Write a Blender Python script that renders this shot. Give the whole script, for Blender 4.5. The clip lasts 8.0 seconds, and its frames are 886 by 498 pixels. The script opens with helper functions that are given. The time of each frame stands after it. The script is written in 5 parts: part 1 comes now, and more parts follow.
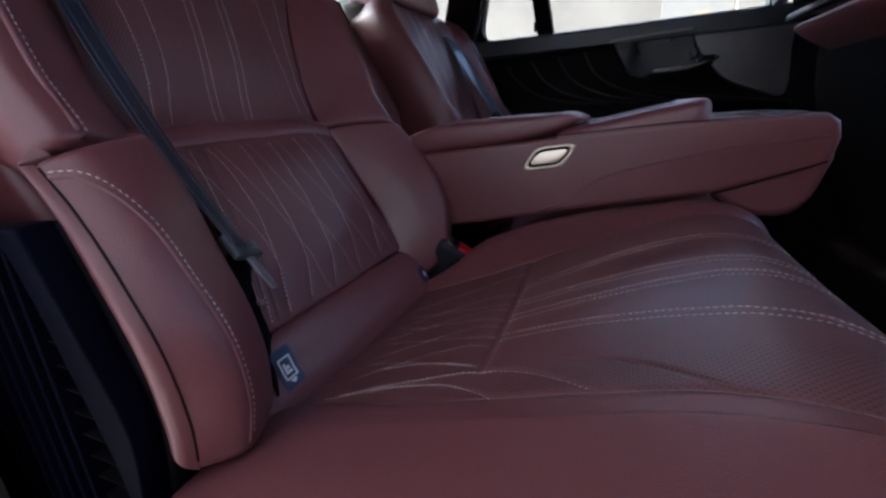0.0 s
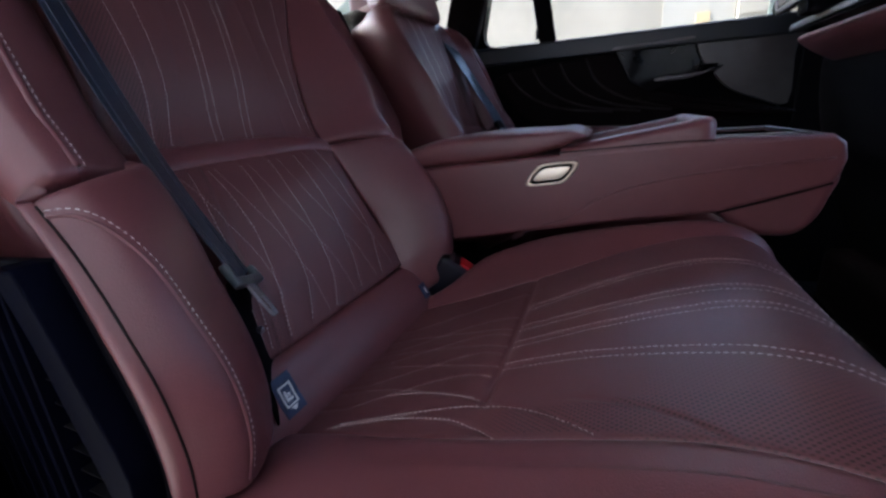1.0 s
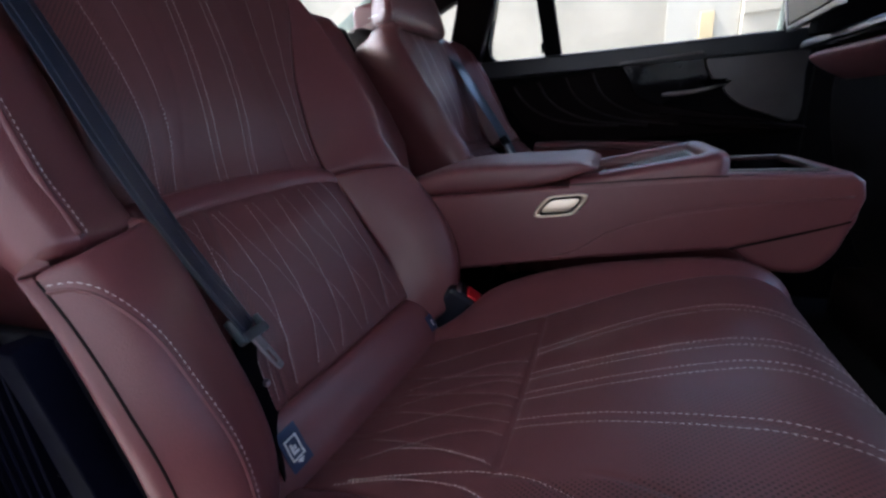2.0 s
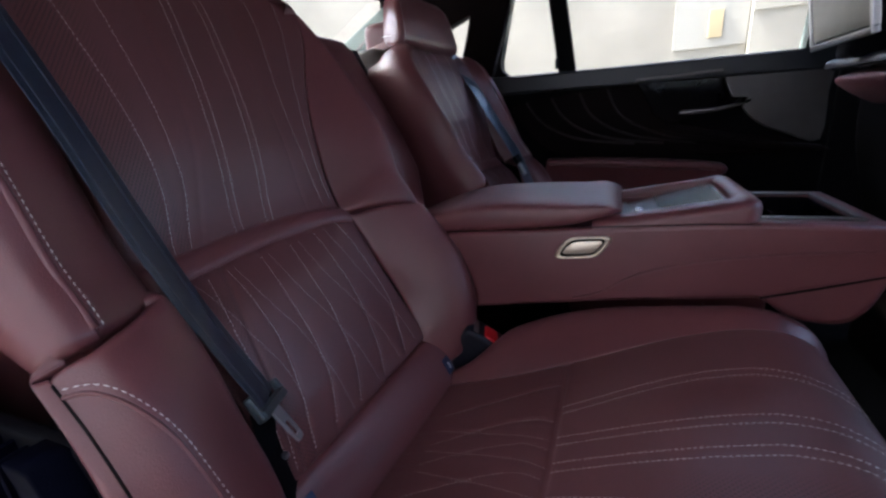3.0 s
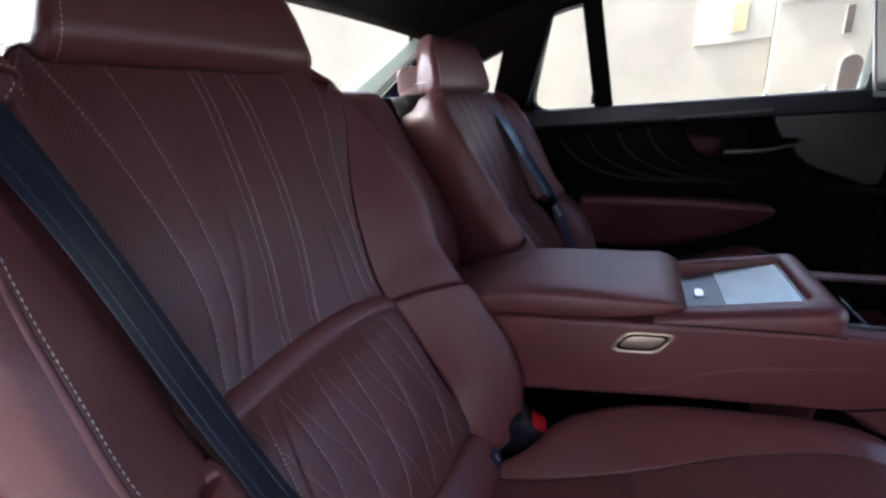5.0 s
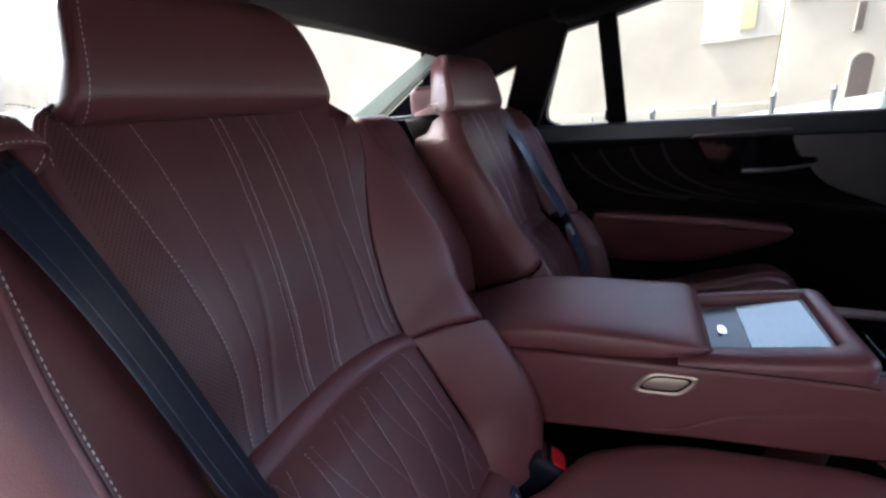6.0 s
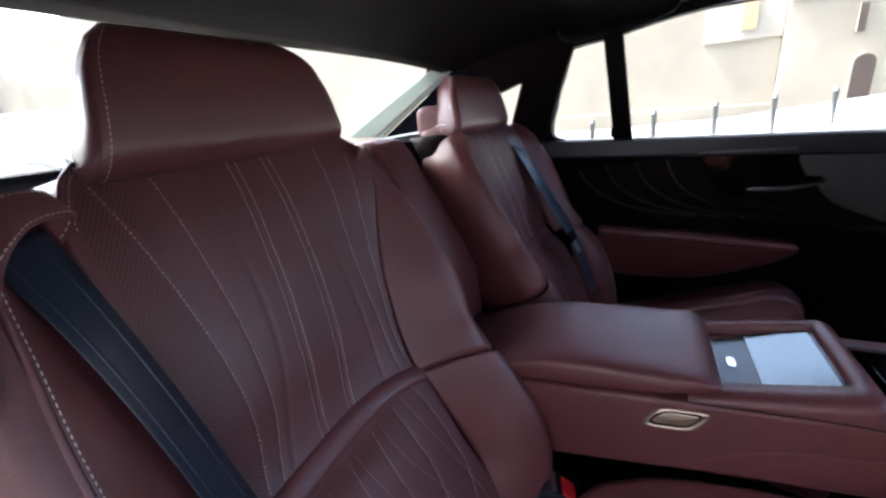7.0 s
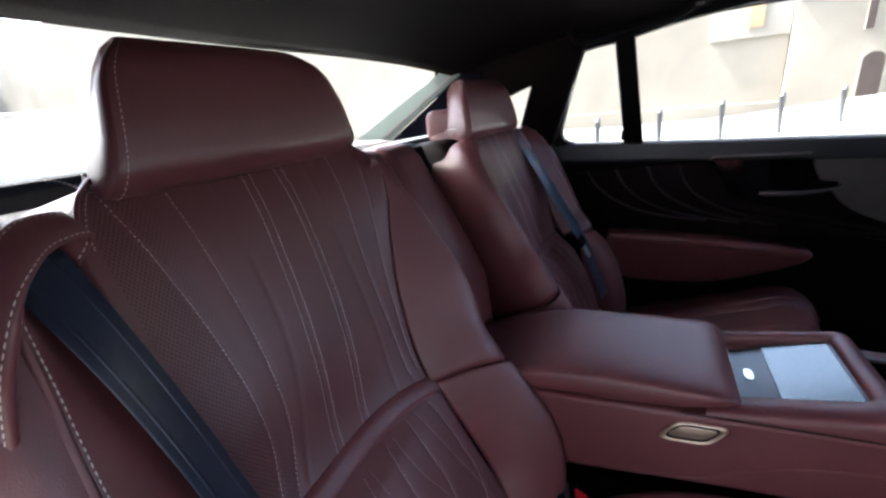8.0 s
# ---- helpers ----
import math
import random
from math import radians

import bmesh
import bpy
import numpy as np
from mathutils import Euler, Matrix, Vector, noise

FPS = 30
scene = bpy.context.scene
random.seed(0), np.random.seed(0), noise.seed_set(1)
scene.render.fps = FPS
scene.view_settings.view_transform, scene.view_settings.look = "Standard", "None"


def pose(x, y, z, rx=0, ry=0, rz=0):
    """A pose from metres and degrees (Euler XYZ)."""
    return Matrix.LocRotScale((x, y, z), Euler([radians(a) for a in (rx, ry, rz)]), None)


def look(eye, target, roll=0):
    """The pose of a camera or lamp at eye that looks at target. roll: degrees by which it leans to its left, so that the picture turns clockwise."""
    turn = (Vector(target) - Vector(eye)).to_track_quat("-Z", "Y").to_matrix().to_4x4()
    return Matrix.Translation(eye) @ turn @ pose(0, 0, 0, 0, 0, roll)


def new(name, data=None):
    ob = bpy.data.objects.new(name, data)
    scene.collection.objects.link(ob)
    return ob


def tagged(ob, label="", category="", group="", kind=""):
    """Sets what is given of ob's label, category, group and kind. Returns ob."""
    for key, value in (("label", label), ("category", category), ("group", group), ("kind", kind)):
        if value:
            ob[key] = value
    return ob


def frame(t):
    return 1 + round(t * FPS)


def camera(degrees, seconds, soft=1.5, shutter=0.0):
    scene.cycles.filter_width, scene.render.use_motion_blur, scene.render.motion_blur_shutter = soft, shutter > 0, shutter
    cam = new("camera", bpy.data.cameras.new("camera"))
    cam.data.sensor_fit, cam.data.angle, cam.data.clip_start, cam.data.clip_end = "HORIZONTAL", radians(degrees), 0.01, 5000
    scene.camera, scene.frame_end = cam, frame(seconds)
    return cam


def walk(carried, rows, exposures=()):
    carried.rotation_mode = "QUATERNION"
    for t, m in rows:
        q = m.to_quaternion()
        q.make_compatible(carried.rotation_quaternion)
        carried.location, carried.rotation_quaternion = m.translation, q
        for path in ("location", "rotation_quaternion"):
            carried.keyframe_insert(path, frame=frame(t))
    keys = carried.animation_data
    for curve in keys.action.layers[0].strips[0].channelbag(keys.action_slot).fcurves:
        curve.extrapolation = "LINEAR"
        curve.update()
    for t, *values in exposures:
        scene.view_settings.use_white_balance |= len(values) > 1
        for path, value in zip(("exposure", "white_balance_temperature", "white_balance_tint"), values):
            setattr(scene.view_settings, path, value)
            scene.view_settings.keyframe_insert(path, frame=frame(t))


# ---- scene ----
cam = camera(93.3, 8.0, soft=2.7)
METRES, EYE, TILT, LEAN, TURN = 0.45, 0.80, -17.19, 4.18, 20.84
STOPS = 3.56
ROWS = [
    (0.0, 0.0, 0.0, 0.0, -0.0, 0.0, -0.0),
    (0.5, -0.0007, 0.003, 0.0165, 0.04, -0.03, -0.02),
    (1.0, -0.0052, 0.0106, 0.0633, 0.03, -0.11, -0.1),
    (2.5, -0.0385, 0.0494, 0.249, 0.73, -0.33, -0.12),
    (3.0, -0.0648, 0.07, 0.3303, 1.08, -0.58, -0.23),
    (3.5, -0.0845, 0.0837, 0.4128, 1.46, -0.73, -0.25),
    (4.0, -0.1205, 0.1052, 0.4897, 1.77, -0.88, -0.34),
    (4.5, -0.1547, 0.1239, 0.5643, 2.26, -1.11, -0.38),
    (5.0, -0.1861, 0.1383, 0.64, 2.87, -1.3, -0.38),
    (6.5, -0.2577, 0.1496, 0.8291, 3.5, -1.72, -0.46),
    (7.0, -0.2736, 0.1456, 0.8836, 3.52, -1.77, -0.48),
    (7.5, -0.2958, 0.1537, 0.9105, 3.76, -1.93, -0.54),
    (8.0, -0.3082, 0.1599, 0.9219, 3.99, -2.03, -0.58),
]
walk(cam, [(t, pose(0, -0.80, EYE, TILT, LEAN, TURN) @ pose(METRES * x, METRES * y, METRES * z, 90 + pitch, roll, yaw)) for t, x, y, z, yaw, pitch, roll in ROWS],
     exposures=[(0.0, STOPS, 5950, 10), (4.0, STOPS + 0.18, 6200, 10), (8.0, STOPS + 0.38, 6350, 10)])

# ---- world and sun ----
SUN_TO = Vector((-0.55, -0.04, 0.80)).normalized()
world = bpy.data.worlds.new("sky")
scene.world = world
world.use_nodes = True
wn = world.node_tree
sky = wn.nodes.new("ShaderNodeTexSky")
sky.sky_type = "NISHITA"
sky.sun_disc = False
sky.sun_elevation = math.asin(SUN_TO.z)
sky.sun_rotation = math.atan2(SUN_TO.x, SUN_TO.y)
sky.air_density, sky.dust_density = 1.0, 4.0
wn.nodes["Background"].inputs["Strength"].default_value = 0.12
wn.links.new(sky.outputs["Color"], wn.nodes["Background"].inputs["Color"])
sun = new("sun", bpy.data.lights.new("sun", "SUN"))
sun.data.energy, sun.data.angle, sun.data.color = 3.5, radians(0.6), (1.0, 0.96, 0.91)
sun.matrix_world = look(SUN_TO * 20, (0, 0, 0))


# ---- materials ----
def material(name, color, rough=0.5, metal=0.0, grain=0.0, grain_scale=800.0, vary=0.15, vary_scale=9.0, coat=0.0, perf=False, tint=None, spec=0.5):
    """A node material: base colour varied at two scales, roughness variation, fine relief; perf adds punched holes where the mesh asks for them."""
    m = bpy.data.materials.new(name)
    m.use_nodes = True
    nt = m.node_tree
    nodes, link = nt.nodes, nt.links.new
    b = nodes["Principled BSDF"]
    b.inputs["Metallic"].default_value = metal
    b.inputs["Coat Weight"].default_value = coat
    b.inputs["Specular IOR Level"].default_value = spec
    co = nodes.new("ShaderNodeTexCoord")
    n1 = nodes.new("ShaderNodeTexNoise")
    n1.inputs["Scale"].default_value, n1.inputs["Detail"].default_value = vary_scale, 5
    n2 = nodes.new("ShaderNodeTexNoise")
    n2.inputs["Scale"].default_value, n2.inputs["Detail"].default_value = vary_scale * 17, 3
    for n in (n1, n2):
        link(co.outputs["Object"], n.inputs["Vector"])
    both = nodes.new("ShaderNodeMath")
    both.operation = "MULTIPLY_ADD"
    both.inputs[1].default_value = 0.35
    link(n2.outputs["Fac"], both.inputs[0])
    link(n1.outputs["Fac"], both.inputs[2])
    ramp = nodes.new("ShaderNodeMapRange")
    ramp.inputs["From Min"].default_value, ramp.inputs["From Max"].default_value = 0.35, 1.0
    ramp.inputs["To Min"].default_value, ramp.inputs["To Max"].default_value = 0.0, 1.0
    link(both.outputs[0], ramp.inputs["Value"])
    mix = nodes.new("ShaderNodeMix")
    mix.data_type = "RGBA"
    link(ramp.outputs[0], mix.inputs["Factor"])
    dark = [c * (1 - vary) for c in color]
    light = [min(1.0, c * (1 + vary)) for c in (tint or color)]
    mix.inputs["A"].default_value = (*dark, 1)
    mix.inputs["B"].default_value = (*light, 1)
    col = mix.outputs["Result"]
    rr = nodes.new("ShaderNodeMapRange")
    rr.inputs["To Min"].default_value, rr.inputs["To Max"].default_value = max(0.02, rough * 0.85), min(1.0, rough * 1.15)
    link(n2.outputs["Fac"], rr.inputs["Value"])
    link(rr.outputs[0], b.inputs["Roughness"])
    height = None
    if grain > 0:
        vo = nodes.new("ShaderNodeTexVoronoi")
        vo.inputs["Scale"].default_value = grain_scale
        vo.feature = "SMOOTH_F1"
        link(co.outputs["Object"], vo.inputs["Vector"])
        height = vo.outputs["Distance"]
        bump = nodes.new("ShaderNodeBump")
        bump.inputs["Strength"].default_value, bump.inputs["Distance"].default_value = grain, 0.0006
        link(height, bump.inputs["Height"])
        link(bump.outputs["Normal"], b.inputs["Normal"])
    if perf:
        uv = nodes.new("ShaderNodeUVMap")
        holes = []
        for shift in (0.0, 0.5):
            sc = nodes.new("ShaderNodeVectorMath")
            sc.operation = "MULTIPLY_ADD"
            sc.inputs[1].default_value = (1 / 0.0044, 1 / 0.0058, 0)
            sc.inputs[2].default_value = (shift, shift, 0)
            link(uv.outputs["UV"], sc.inputs[0])
            fr = nodes.new("ShaderNodeVectorMath")
            fr.operation = "FRACTION"
            link(sc.outputs[0], fr.inputs[0])
            ce = nodes.new("ShaderNodeVectorMath")
            ce.operation = "DISTANCE"
            ce.inputs[1].default_value = (0.5, 0.5, 0)
            link(fr.outputs[0], ce.inputs[0])
            holes.append(ce.outputs["Value"])
        mn = nodes.new("ShaderNodeMath")
        mn.operation = "MINIMUM"
        link(holes[0], mn.inputs[0])
        link(holes[1], mn.inputs[1])
        st = nodes.new("ShaderNodeMapRange")
        st.inputs["From Min"].default_value, st.inputs["From Max"].default_value = 0.14, 0.22
        st.inputs["To Min"].default_value, st.inputs["To Max"].default_value = 1.0, 0.0
        link(mn.outputs[0], st.inputs["Value"])
        at = nodes.new("ShaderNodeAttribute")
        at.attribute_name = "perf"
        mu = nodes.new("ShaderNodeMath")
        mu.operation = "MULTIPLY"
        link(st.outputs[0], mu.inputs[0])
        link(at.outputs["Fac"], mu.inputs[1])
        mp = nodes.new("ShaderNodeMix")
        mp.data_type = "RGBA"
        link(mu.outputs[0], mp.inputs["Factor"])
        link(col, mp.inputs["A"])
        mp.inputs["B"].default_value = (color[0] * 0.12, color[1] * 0.12, color[2] * 0.12, 1)
        col = mp.outputs["Result"]
    link(col, b.inputs["Base Color"])
    return m


LEATHER = material("leather", (0.132, 0.041, 0.046), 0.40, grain=0.30, grain_scale=1000, vary=0.14, vary_scale=7, spec=0.6)
LEATHER_PERF = material("leather_perforated", (0.120, 0.043, 0.046), 0.40, grain=0.30, grain_scale=1000, vary=0.14, vary_scale=7, perf=True, spec=0.48)
THREAD_DIM = material("thread_dim", (0.44, 0.37, 0.37), 0.8, vary=0.25, vary_scale=60)
THREAD = material("thread", (0.70, 0.62, 0.61), 0.8, vary=0.25, vary_scale=60)
WEBBING = material("webbing", (0.020, 0.026, 0.045), 0.36, grain=0.25, grain_scale=700, vary=0.2, vary_scale=20)
BLACK_PLASTIC = material("black_plastic", (0.003, 0.003, 0.0045), 0.6, grain=0.3, grain_scale=1400, vary=0.2, vary_scale=15, spec=0.05)
GLOSS_BLACK = material("gloss_black", (0.003, 0.003, 0.0045), 0.07, vary=0.2, vary_scale=10, spec=0.12)
BUCKLE_BLACK = material("buckle_black", (0.008, 0.009, 0.016), 0.4, grain=0.2, grain_scale=1200, vary=0.2, vary_scale=30, spec=0.4)
RED_PLASTIC = material("red_plastic", (0.5, 0.012, 0.02), 0.4, vary=0.15, vary_scale=40)
CHROME = material("satin_metal", (0.80, 0.70, 0.56), 0.30, metal=1.0, vary=0.06, vary_scale=4)
STEEL = material("steel", (0.5, 0.5, 0.52), 0.32, metal=1.0, vary=0.1, vary_scale=60)
HEADLINER = material("headliner", (0.0050, 0.0030, 0.0032), 0.95, grain=0.8, grain_scale=500, vary=0.2, vary_scale=12, spec=0.05)
CARPET = material("carpet", (0.006, 0.0055, 0.006), 1.0, grain=1.0, grain_scale=300, vary=0.35, vary_scale=30, spec=0.1)
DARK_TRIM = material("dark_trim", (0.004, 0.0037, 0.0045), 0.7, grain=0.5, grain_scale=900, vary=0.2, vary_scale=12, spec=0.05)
DARK_LEATHER = material("dark_leather", (0.009, 0.0055, 0.006), 0.6, grain=0.4, grain_scale=900, vary=0.2, vary_scale=10, spec=0.08)
DULL_METAL = material("dull_metal", (0.16, 0.15, 0.15), 0.4, metal=1.0, vary=0.1, vary_scale=40)
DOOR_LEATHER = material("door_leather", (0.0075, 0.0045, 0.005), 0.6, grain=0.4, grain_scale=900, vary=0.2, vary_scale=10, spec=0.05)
DOOR_RIB = material("door_rib", (0.018, 0.011, 0.012), 0.6, vary=0.2, vary_scale=20)
PLATE = material("tongue_plate", (0.34, 0.34, 0.37), 0.35, metal=0.5, vary=0.1, vary_scale=60)
GREY_PANEL = material("grey_panel", (0.11, 0.105, 0.105), 0.36, metal=0.6, vary=0.15, vary_scale=25)
LABEL_BLUE = material("label_blue", (0.02, 0.035, 0.09), 0.6, vary=0.2, vary_scale=80)
LABEL_WHITE = material("label_white", (0.72, 0.74, 0.77), 0.6, vary=0.1, vary_scale=80)
BRIGHT_METAL = material("bright_metal", (0.85, 0.86, 0.86), 0.25, metal=1.0, vary=0.05, vary_scale=60)
SCREEN = material("screen_panel", (0.145, 0.152, 0.145), 0.22, metal=1.0, vary=0.05, vary_scale=20)
# pale colour paints the sun's glint along the rear shelf's lip
SHELF_GLINT = material("shelf_edge", (0.10, 0.125, 0.14), 0.45, vary=0.15, vary_scale=15)
TONGUE = material("tongue_grey", (0.040, 0.054, 0.062), 0.32, vary=0.15, vary_scale=40)
SILL = material("sill_trim", (0.013, 0.016, 0.021), 0.35, vary=0.15, vary_scale=15)
SCREEN_BAR = material("screen_side", (0.045, 0.045, 0.05), 0.3, vary=0.1, vary_scale=30)
FRIT = material("glass_frit", (0.09, 0.12, 0.11), 0.4, vary=0.1, vary_scale=10)
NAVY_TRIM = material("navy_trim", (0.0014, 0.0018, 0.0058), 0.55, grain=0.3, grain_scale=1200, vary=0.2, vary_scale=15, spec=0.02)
SHELL = material("body_paint", (0.02, 0.02, 0.022), 0.3, vary=0.1, vary_scale=4, coat=0.6)


def glass_material():
    m = bpy.data.materials.new("window_glass")
    m.use_nodes = True
    b = m.node_tree.nodes["Principled BSDF"]
    b.inputs["Transmission Weight"].default_value = 1.0
    b.inputs["Roughness"].default_value = 0.0
    b.inputs["IOR"].default_value = 1.05
    b.inputs["Base Color"].default_value = (0.93, 0.95, 0.94, 1)
    return m


GLASS = glass_material()


# ---- helpers for shapes ----
def hermite(xs, ys):
    """A smooth function through (xs, ys), flat outside."""
    xs, ys = np.array(xs, float), np.array(ys, float)
    m = np.gradient(ys, xs, axis=0)

    def f(x):
        x = np.clip(np.asarray(x, float), xs[0], xs[-1])
        i = np.clip(np.searchsorted(xs, x, side="right") - 1, 0, len(xs) - 2)
        h = xs[i + 1] - xs[i]
        t = (x - xs[i]) / h
        if ys.ndim > 1:
            t, h = t[..., None], h[..., None]
        return ((2 * t**3 - 3 * t**2 + 1) * ys[i] + (t**3 - 2 * t**2 + t) * h * m[i]
                + (3 * t**2 - 2 * t**3) * ys[i + 1] + (t**3 - t**2) * h * m[i + 1])
    return f


def arc_curve(points, start=0.0):
    """A smooth curve through points by arc length: function s -> point, and the lengths at the points."""
    p = np.array(points, float)
    s = np.concatenate([[0], np.cumsum(np.linalg.norm(np.diff(p, axis=0), axis=1))]) + start
    return hermite(s, p), s


def section(controls):
    """Catmull-Rom through control arrays (list of (..., 3)) at u in 0..1."""
    def f(u):
        n = len(controls) - 1
        k = np.clip((u * n).astype(int), 0, n - 1)
        t = (u * n - k)[..., None]
        c = np.stack(controls)
        idx = np.indices(k.shape)
        pick = lambda j: c[(np.clip(k + j, 0, n), *idx)]
        p0, p1, p2, p3 = pick(-1), pick(0), pick(1), pick(2)
        return 0.5 * (2 * p1 + (p2 - p0) * t + (2 * p0 - 5 * p1 + 4 * p2 - p3) * t**2 + (3 * p1 - p0 - 3 * p2 + p3) * t**3)
    return f


MIRROR = [1.0]
FAR_TURN, FAR_PIVOT, FAR_SHIFT, FAR_NARROW, FAR_BROAD = radians(-5), (-0.45, 0.33), (0.045, 0.096, -0.020), 0.93, 0.30


def far_side(v):
    """The far seat's pose: mirrored, a little narrower, turned and moved."""
    x, y, z = v[:, 0] - FAR_PIVOT[0], (-v[:, 1] - FAR_PIVOT[1]) * FAR_NARROW - FAR_BROAD * np.clip(v[:, 1] + 0.20, 0, 1) * np.clip((v[:, 2] - 0.60) / 0.10, 0, 1) * np.clip((1.13 - v[:, 2]) / 0.06, 0, 1), v[:, 2]
    top = np.clip((v[:, 2] - 1.11) / 0.03, 0, 1)
    y, z = y + 0.008 * top, z - 0.010 * top - 0.028 * np.clip((0.70 - v[:, 2]) / 0.05, 0, 1)
    c, s = math.cos(FAR_TURN), math.sin(FAR_TURN)
    return np.stack([FAR_PIVOT[0] + FAR_SHIFT[0] + x * c - y * s, FAR_PIVOT[1] + FAR_SHIFT[1] + x * s + y * c, z + FAR_SHIFT[2]], -1)


def mesh_from(name, verts, faces, mat, smooth=True, uv=None, perf=None):
    verts = np.array(verts, float).reshape(-1, 3)
    if MIRROR[0] < 0:
        verts = far_side(verts)
        faces = [tuple(reversed(f)) for f in faces]
    me = bpy.data.meshes.new(name)
    me.from_pydata(verts.tolist(), [], [tuple(int(i) for i in f) for f in faces])
    if uv is not None:
        layer = me.uv_layers.new(name="UVMap")
        idx = np.zeros(len(me.loops), dtype=np.int64)
        me.loops.foreach_get("vertex_index", idx)
        layer.data.foreach_set("uv", np.asarray(uv, float)[idx].ravel())
    if perf is not None:
        at = me.attributes.new("perf", "FLOAT", "POINT")
        at.data.foreach_set("value", np.asarray(perf, float).ravel())
    me.materials.append(mat)
    if smooth:
        me.polygons.foreach_set("use_smooth", [True] * len(me.polygons))
    me.update()
    return me


def attach(name, me, parent, label=""):
    ob = new(name, me)
    if parent is not None:
        ob.parent = parent
    if label:
        tagged(ob, label)
    return ob


def thing(name, label, category, group="", kind=""):
    return tagged(new(name), label, category, group, kind)


def part(name, bm, mat, parent, label="", smooth=False):
    """Links a bmesh as one mesh object under a thing."""
    me = bpy.data.meshes.new(name)
    if MIRROR[0] < 0:
        for v in bm.verts:
            v.co = far_side(np.array([v.co]))[0]
        bmesh.ops.reverse_faces(bm, faces=bm.faces)
    bm.to_mesh(me)
    bm.free()
    me.materials.append(mat)
    if smooth:
        me.polygons.foreach_set("use_smooth", [True] * len(me.polygons))
    return attach(name, me, parent, label)


class Patch:
    """A padded piece of upholstery on the surface S(u, v): rounded down at its seams, with relief, uv in metres."""

    def __init__(self, S, L, R, v0, v1, wu=1.0, r=0.012, depth=0.006, edges=(1, 1, 1, 1), relief=None, sgn=1, rv=None, dv=None):
        self.S, self.L, self.R, self.v0, self.v1 = S, L, R, v0, v1
        self.wu, self.r, self.depth, self.edges, self.relief, self.sgn = wu, r, depth, edges, relief, sgn
        self.rv, self.dv = rv or r, dv or depth

    def raw(self, u, v):
        e = 1e-4
        p = self.S(u, v)
        du = self.S(u + e / self.wu, v) - self.S(u - e / self.wu, v)
        dv = self.S(u, v + e) - self.S(u, v - e)
        n = np.cross(du, dv) * self.sgn
        n /= np.maximum(np.linalg.norm(n, axis=-1, keepdims=True), 1e-12)
        return p, n

    def height(self, u, v):
        h = np.zeros(np.broadcast(u, v).shape)
        for use, e, r, depth in ((self.edges[0], (u - self.L(v)) * self.wu, self.r, self.depth), (self.edges[1], (self.R(v) - u) * self.wu, self.r, self.depth),
                                 (self.edges[2], v - self.v0 + 0 * u, self.rv, self.dv), (self.edges[3], self.v1 - v + 0 * u, self.rv, self.dv)):
            if use:
                k = np.clip(e / r, 0, 1)
                h = h + depth * (np.sqrt(1 - (1 - k) ** 2) - 1)
        h = np.maximum(h, -1.3 * max(self.depth, self.dv))
        if self.relief is not None:
            h = h + self.relief(u, v)
        return h

    def at(self, u, v, lift=0.0):
        u, v = np.broadcast_arrays(np.asarray(u, float), np.asarray(v, float))
        p, n = self.raw(u, v)
        return p + n * (self.height(u, v) + lift)[..., None], n

    def mesh(self, name, mat, nu, nv, skirt=0.018, perf=None):
        ease = lambda n: (lambda t: t - 0.55 * np.sin(2 * np.pi * t) / (2 * np.pi))(np.linspace(0, 1, n + 1))
        tu = np.concatenate([[0], ease(nu), [1]])
        tv = np.concatenate([[0], ease(nv), [1]])
        T, V = np.meshgrid(tu, self.v0 + (self.v1 - self.v0) * tv)
        U = self.L(V) + (self.R(V) - self.L(V)) * T
        p, n = self.raw(U, V)
        h = self.height(U, V)
        for a, b in ((0, 1), (-1, -2)):
            h[a, :] = h[b, :] - skirt
            h[:, a] = h[:, b] - skirt
        P = p + n * h[..., None]
        rows, cols = P.shape[:2]
        i = np.arange(rows * cols).reshape(rows, cols)
        faces = np.stack([i[:-1, :-1], i[:-1, 1:], i[1:, 1:], i[1:, :-1]], -1).reshape(-1, 4)
        if self.sgn < 0:
            faces = faces[:, ::-1]
        uv = np.stack([U * self.wu, V], -1).reshape(-1, 2)
        pf = perf(U, V) if perf is not None else np.zeros(U.shape)
        return mesh_from(name, P, faces, mat, uv=uv, perf=np.clip(pf, 0, 1))


